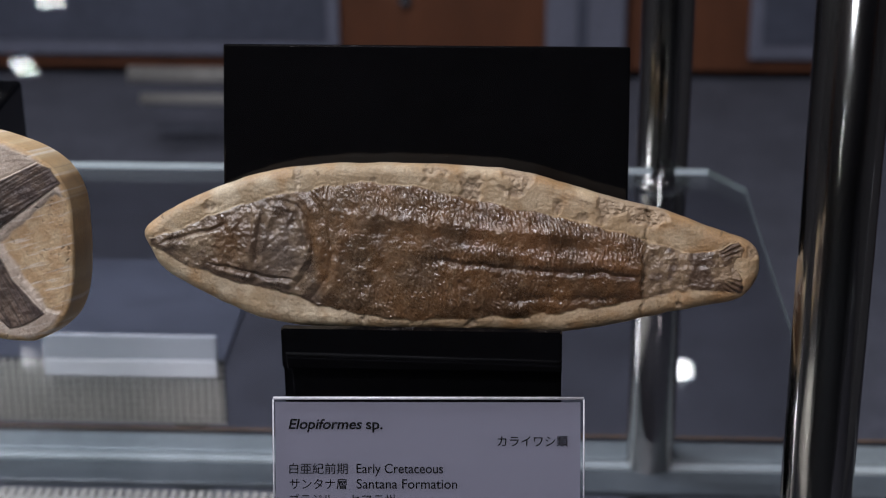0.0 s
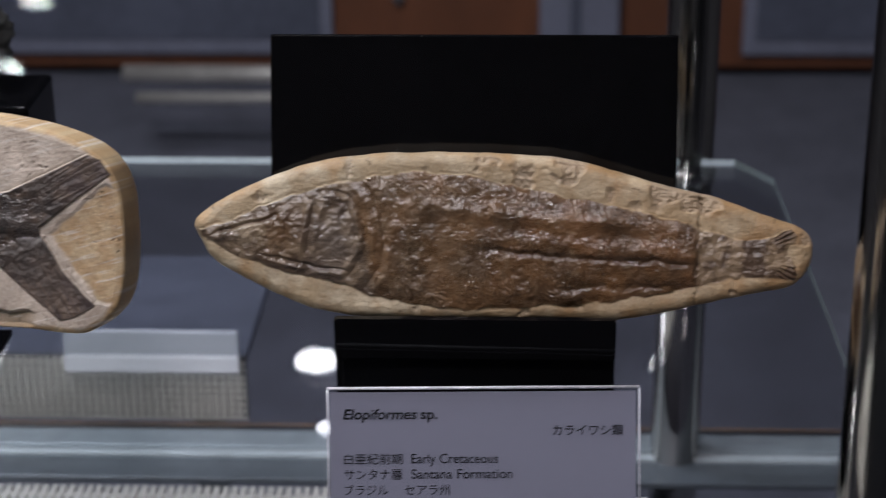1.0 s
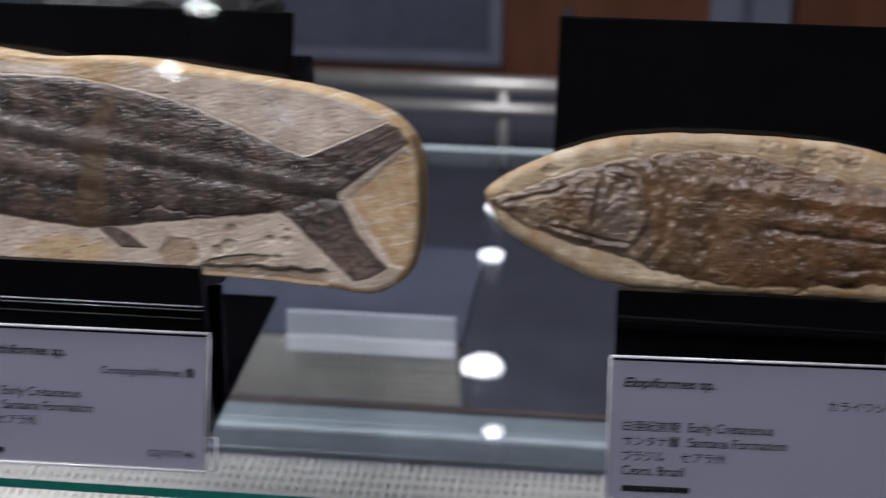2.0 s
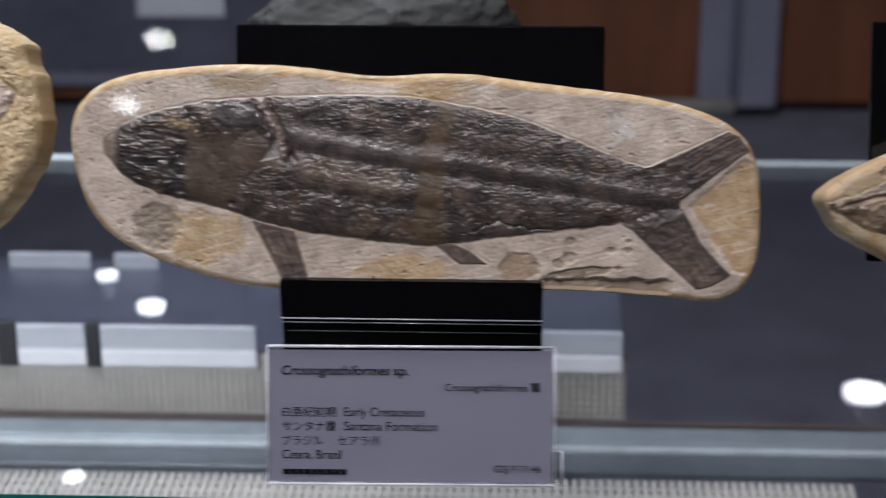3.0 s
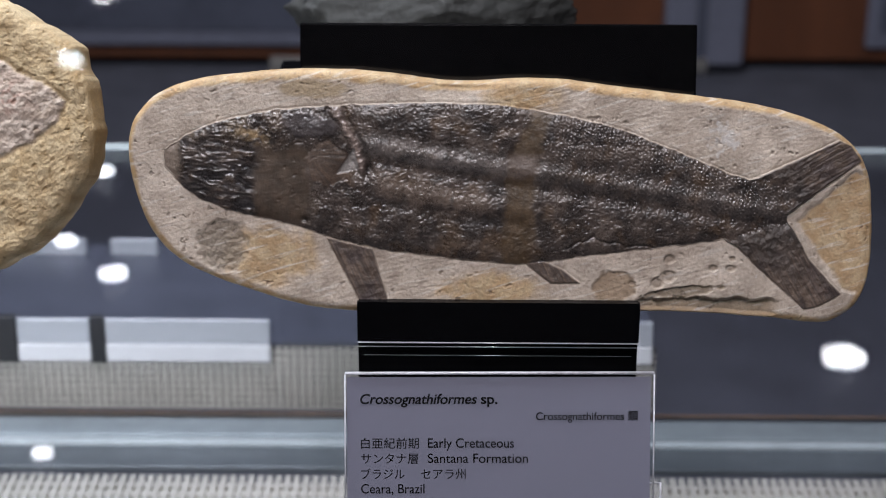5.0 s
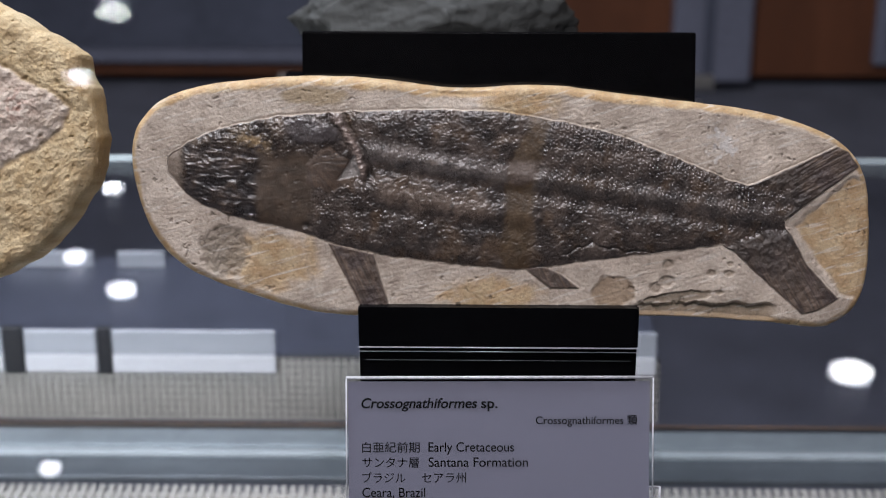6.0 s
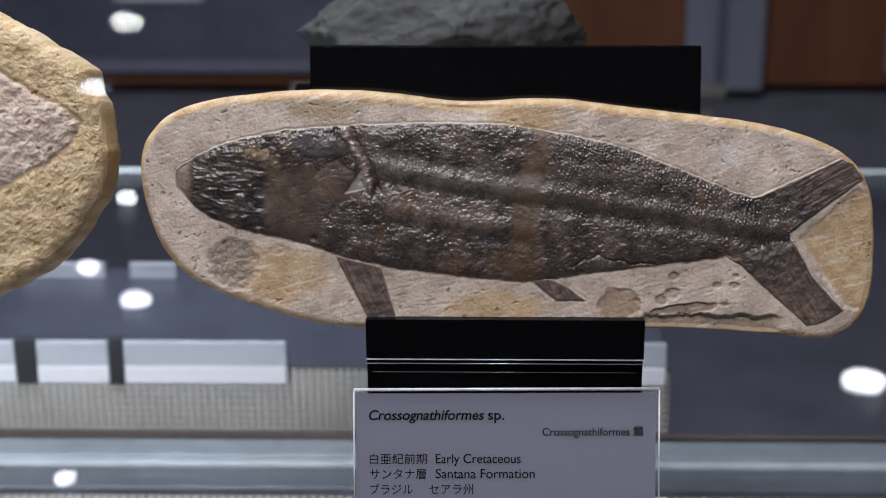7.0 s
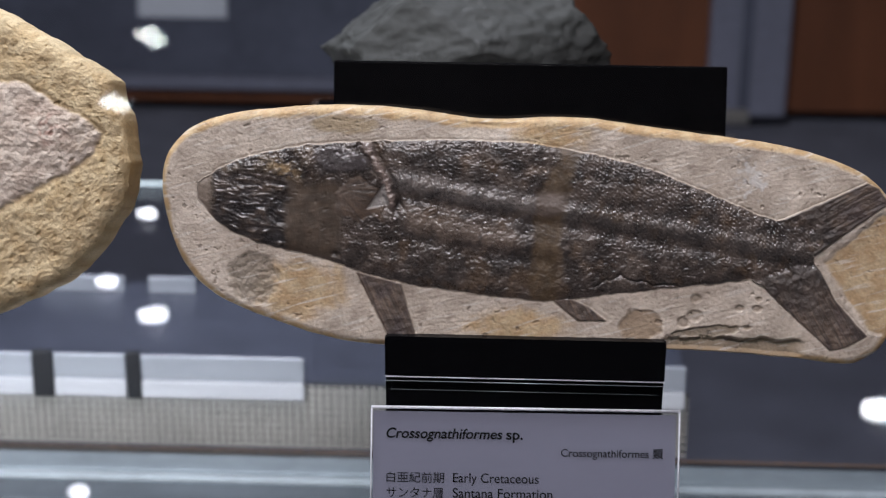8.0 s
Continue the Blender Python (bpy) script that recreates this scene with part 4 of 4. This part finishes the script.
def relief_sandy(u, v, d):
    fish = poly_distance(u, v, [(-90, 62), (-40, 92), (20, 98), (62, 95), (77, 92.5), (87, 85), (96, 82), (103.5, 75), (102, 68), (94.4, 62.5), (78, 53), (65, 45.5), (0, 36), (-60, 42)]) + 2.2 * fbm(u, v, 9, 4, 203)
    t = step(-0.8, 0.8, fish)
    h = 1.6 * fbm(u, v, 20, 4, 205) + 0.45 * fbm(u, v, 2.6, 3, 207) + 0.25 * ridged(u, v, 1.6, 2, 209)
    h -= 0.9 * step(0.35, 0.5, fbm(u, v, 3.5, 3, 211))
    h = h + t * (1.4 * (1 - np.exp(-np.clip(fish, 0, 99) / 6)) + 0.3 * ridged(u, v, 1.9, 3, 213) + 0.7 * fbm(u, v, 6, 4, 214)) - 0.7 * bell(fish + 0.5, 1.0)
    sand = mixed(tone(0.42, 0.31, 0.175), tone(0.54, 0.43, 0.27), step(-0.4, 0.4, fbm(u, v, 7, 5, 215)))
    sand = mixed(sand, tone(0.32, 0.22, 0.105), 0.6 * step(0.15, 0.5, fbm(u, v, 2.5, 3, 217)))
    sand = mixed(sand, tone(0.12, 0.08, 0.04), 0.7 * step(0.48, 0.6, fbm(u, v, 1.9, 2, 219)))
    pale = mixed(tone(0.42, 0.34, 0.28), tone(0.55, 0.47, 0.40), step(-0.4, 0.3, fbm(u, v, 8, 4, 221)))
    pale = mixed(pale, tone(0.33, 0.26, 0.2), 0.7 * step(0.0, 0.5, fbm(u, v, 4, 4, 223) + 0.5 * step(85, 100, u) - 0.2))
    pale = mixed(pale, tone(0.30, 0.12, 0.09), 0.6 * bell(np.hypot(u - 84, v - 76), 6) * step(-0.2, 0.3, fbm(u, v, 3, 3, 225)))
    return h, mixed(sand, pale, t), np.where(t > 0.5, 1, 0), np.full(u.shape, 0.85)


OUT_SLENDER = [(-101.5, 37.4), (-95, 43.1), (-82.5, 50.1), (-64.6, 57), (-50, 60.4), (-29, 62.4), (2, 62.6), (22.6, 61.7), (39, 59.7), (60, 54), (76, 49.6), (90.5, 46.4), (107, 40.4), (119, 36.4), (123.7, 31.5), (123.8, 23.7), (119.5, 17), (113.4, 13.7), (99, 11), (83, 7.6), (74.6, 5.4), (54, 1.9), (33, 2.1), (2, 1.8), (-29, 2.1), (-50, 3.7), (-65, 7.8), (-81.6, 15.6), (-94, 22.8), (-100, 31.8)]
OUT_DARK = [(-138.9, 56.7), (-138.1, 65.0), (-135.4, 71.2), (-128.2, 78.5), (-115.8, 83.1), (-99.3, 85.6), (-82.9, 87.1), (-66.4, 87.3), (-49.9, 86.5), (-37.6, 85.0), (-25.2, 83.3), (-12.8, 83.3), (-0.5, 84.0), (13.9, 84.2), (28.4, 82.6), (47.0, 80.4), (67.7, 78.0), (82.2, 76.3), (98.8, 72.8), (111.3, 68.5), (119.8, 63.6), (125.1, 57.5), (128.6, 48.8), (129.9, 34.3), (129.8, 21.8), (128.3, 11.3), (124.0, 2.9), (117.9, -1.4), (110.6, -3.2), (88.7, -1.2), (51.0, 0.6), (-24.0, 0.3), (-55.3, 0.1), (-69.9, 1.1), (-82.4, 3.7), (-95.0, 7.7), (-107.5, 11.8), (-119.9, 18.1), (-128.2, 25.7), (-133.4, 35.0), (-136.9, 45.3)]
OUT_SANDY = [(-112, 55), (-106, 88), (-84, 110), (-40, 123), (10, 127), (45, 125), (64, 120), (84, 109), (98, 101.5), (104.7, 97), (109, 88), (112.2, 80), (113.8, 70), (113.6, 60), (111, 48), (105, 37), (98.5, 29), (88, 19.5), (74, 12), (60, 6), (30, 0.5), (0, 0), (-60, 2), (-95, 22)]

slab("fish_fossil", (0.05, 0.036, 0.072), 20, OUT_SLENDER, relief_slender, 36, 4.5, 0.30,
     [("stone_matrix", M_STONE, "beige limestone"), ("head", M_BONE, "grey-brown fossil skull"), ("body", M_BONE, "wrinkled brown scales"), ("tail_fin", M_FIN, "dark ribbed tail fin")],
     "slender brown fossil fish in a pale beige stone nodule", "fossil")
slab("fish_fossil", (-0.206, 0.032, 0.072), 17, OUT_DARK, relief_dark, 40, 3.2, 0.32,
     [("stone_matrix", M_STONE, "pale grey and ochre limestone"), ("head", M_BONE, "dark fossil skull"), ("body", M_BONE, "dark glossy scales"), ("tail_fin", M_FIN, "forked tail fin"), ("pectoral_fin", M_FIN, "brown ribbed fin"), ("pelvic_fin", M_FIN, "small brown fin")],
     "dark grey fossil fish with forked tail in smoothed pale stone", "fossil", wobble=0.3)
slab("fish_fossil", (-0.4725, 0.034, 0.072), 20, OUT_SANDY, relief_sandy, 36, 7.0, 0.5,
     [("stone_matrix", M_ROUGHSTONE, "rough sandy yellow stone"), ("body", M_ROUGHSTONE, "pale pinkish fossil remains")],
     "rough sandy yellow stone nodule with a pale fossil", "fossil", wobble=1.6)


# ---- label cards ----
def words(text, size, mat, parent, left, base, width=0.0, right=None, slant=0.0, weight=0.035):
    """A line of writing on a card: millimetres from the card's left edge and top edge."""
    cu = bpy.data.curves.new("writing", "FONT")
    cu.body, cu.size, cu.shear, cu.offset = text, size / 1000, slant, weight / 1000
    ob = new("writing", cu)
    bpy.context.view_layer.update()
    me = bpy.data.meshes.new_from_object(ob.evaluated_get(bpy.context.evaluated_depsgraph_get()))
    bpy.data.objects.remove(ob)
    bpy.data.curves.remove(cu)
    k = len(me.vertices)
    co = np.empty(k * 3, np.float32)
    me.vertices.foreach_get("co", co)
    co = co.reshape(-1, 3)
    w = co[:, 0].max() - co[:, 0].min()
    if width:
        co[:, 0] *= width / 1000 / w
        w = width / 1000
    x0 = left / 1000 if right is None else right / 1000 - w
    co[:, 0] += x0 - co[:, 0].min()
    out = np.stack([co[:, 0], np.zeros(k), co[:, 1] - base / 1000], 1)
    me.vertices.foreach_set("co", out.astype(np.float32).ravel())
    me.update()
    me.materials.append(mat)
    t = new("writing", me)
    t.parent = parent
    t.location = (0, -0.0002, 0)
    return t


def label_card(at, lean, turn, species, width_species, kind, width_kind, kind_size, number, label):
    """An acrylic sleeve with a printed card; origin at the card's top left corner."""
    W, HH = 0.1115, 0.0535
    ob = new("label_card")
    ob.empty_display_size = 0.02
    ob.matrix_basis = pose(*at, -lean, 0, turn)
    tagged(ob, label, "label", "label cards on the shelf")
    card = part("card", box(0.0006, W - 0.0012, 0.0, 0.0004, -HH + 0.0008, -0.0012), M_PAPER, ob, "pale lavender-white printed card")
    sl = part("sleeve", box(0, W, -0.0016, -0.0009, -HH, 0.0003), M_SLEEVE, ob, "clear acrylic sleeve")
    sl.visible_shadow = False
    # pale tubes paint the highlights along the clear sleeve's edges
    part("top_edge", tube(0.0006, W, pose(0, -0.0004, 0.0003, 0, 90, 0), 10), M_EDGE_GLINT, ob)
    part("bottom_edge", tube(0.0005, W, pose(0, -0.0010, -HH, 0, 90, 0), 10), M_EDGE_GLINT, ob)
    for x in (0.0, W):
        part("side_edge", tube(0.0003, HH, pose(x, -0.0009, -HH), 8), M_EDGE_GLINT, ob)
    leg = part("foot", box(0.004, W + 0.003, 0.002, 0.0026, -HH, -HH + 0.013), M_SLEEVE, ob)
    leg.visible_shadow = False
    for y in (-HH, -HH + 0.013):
        part("foot_edge", tube(0.0003, 0.006, pose(W - 0.003, 0.002, y, 0, 90, 0), 8), M_EDGE_GLINT, ob)
    part("foot_edge", tube(0.0004, 0.013, pose(W + 0.003, 0.002, -HH), 8), M_EDGE_GLINT, ob)
    words(species, 5.2, M_INK, card, 5.4, 10.9, width_species, slant=0.2, weight=0.1)
    words("sp.", 5.2, M_INK, card, 5.4 + width_species + 1.4, 10.9, 6.0, weight=0.1)
    words(kind, kind_size, M_INK, card, 0, 16.9, width_kind, right=W * 1000 - 5.6, weight=0.04)
    words("白亜紀前期", 4.3, M_INK, card, 5.6, 27.0, 21.0, weight=0.015)
    words("Early Cretaceous", 5.0, M_INK, card, 29.8, 27.0, 31.2)
    words("サンタナ層", 4.3, M_INK, card, 5.6, 32.6, 20.6, weight=0.015)
    words("Santana Formation", 5.0, M_INK, card, 29.8, 32.6, 36.3)
    words("ブラジル", 4.3, M_INK, card, 5.6, 38.3, 15.8, weight=0.015)
    words("セアラ州", 4.3, M_INK, card, 27.3, 38.3, 16.2, weight=0.015)
    words("Ceara, Brazil", 5.0, M_INK, card, 5.6, 43.8, 23.0)
    for i in range(9):
        part("writing", box(0.0058 + i * 0.0028, 0.0084 + i * 0.0028, -0.0003, -0.0001, -0.0500, -0.0479), M_INK, card)
    if number:
        words(number, 3.9, M_INK, card, 0, 48.6, 18.2, right=W * 1000 - 5.2)
    return ob


label_card((-0.0005, 0.0125, 0.0572), 19, 2.0, "Elopiformes", 26.5, "カライワシ類", 25.4, 4.3, "", "white fossil label in a clear acrylic sleeve before the slender fish")
label_card((-0.2660, 0.0185, 0.0535), 18, 1.0, "Crossognathiformes", 42.2, "Crossognathiformes 類", 37.0, 4.1, "GSJ F17146", "white fossil label in a clear acrylic sleeve before the dark fish")
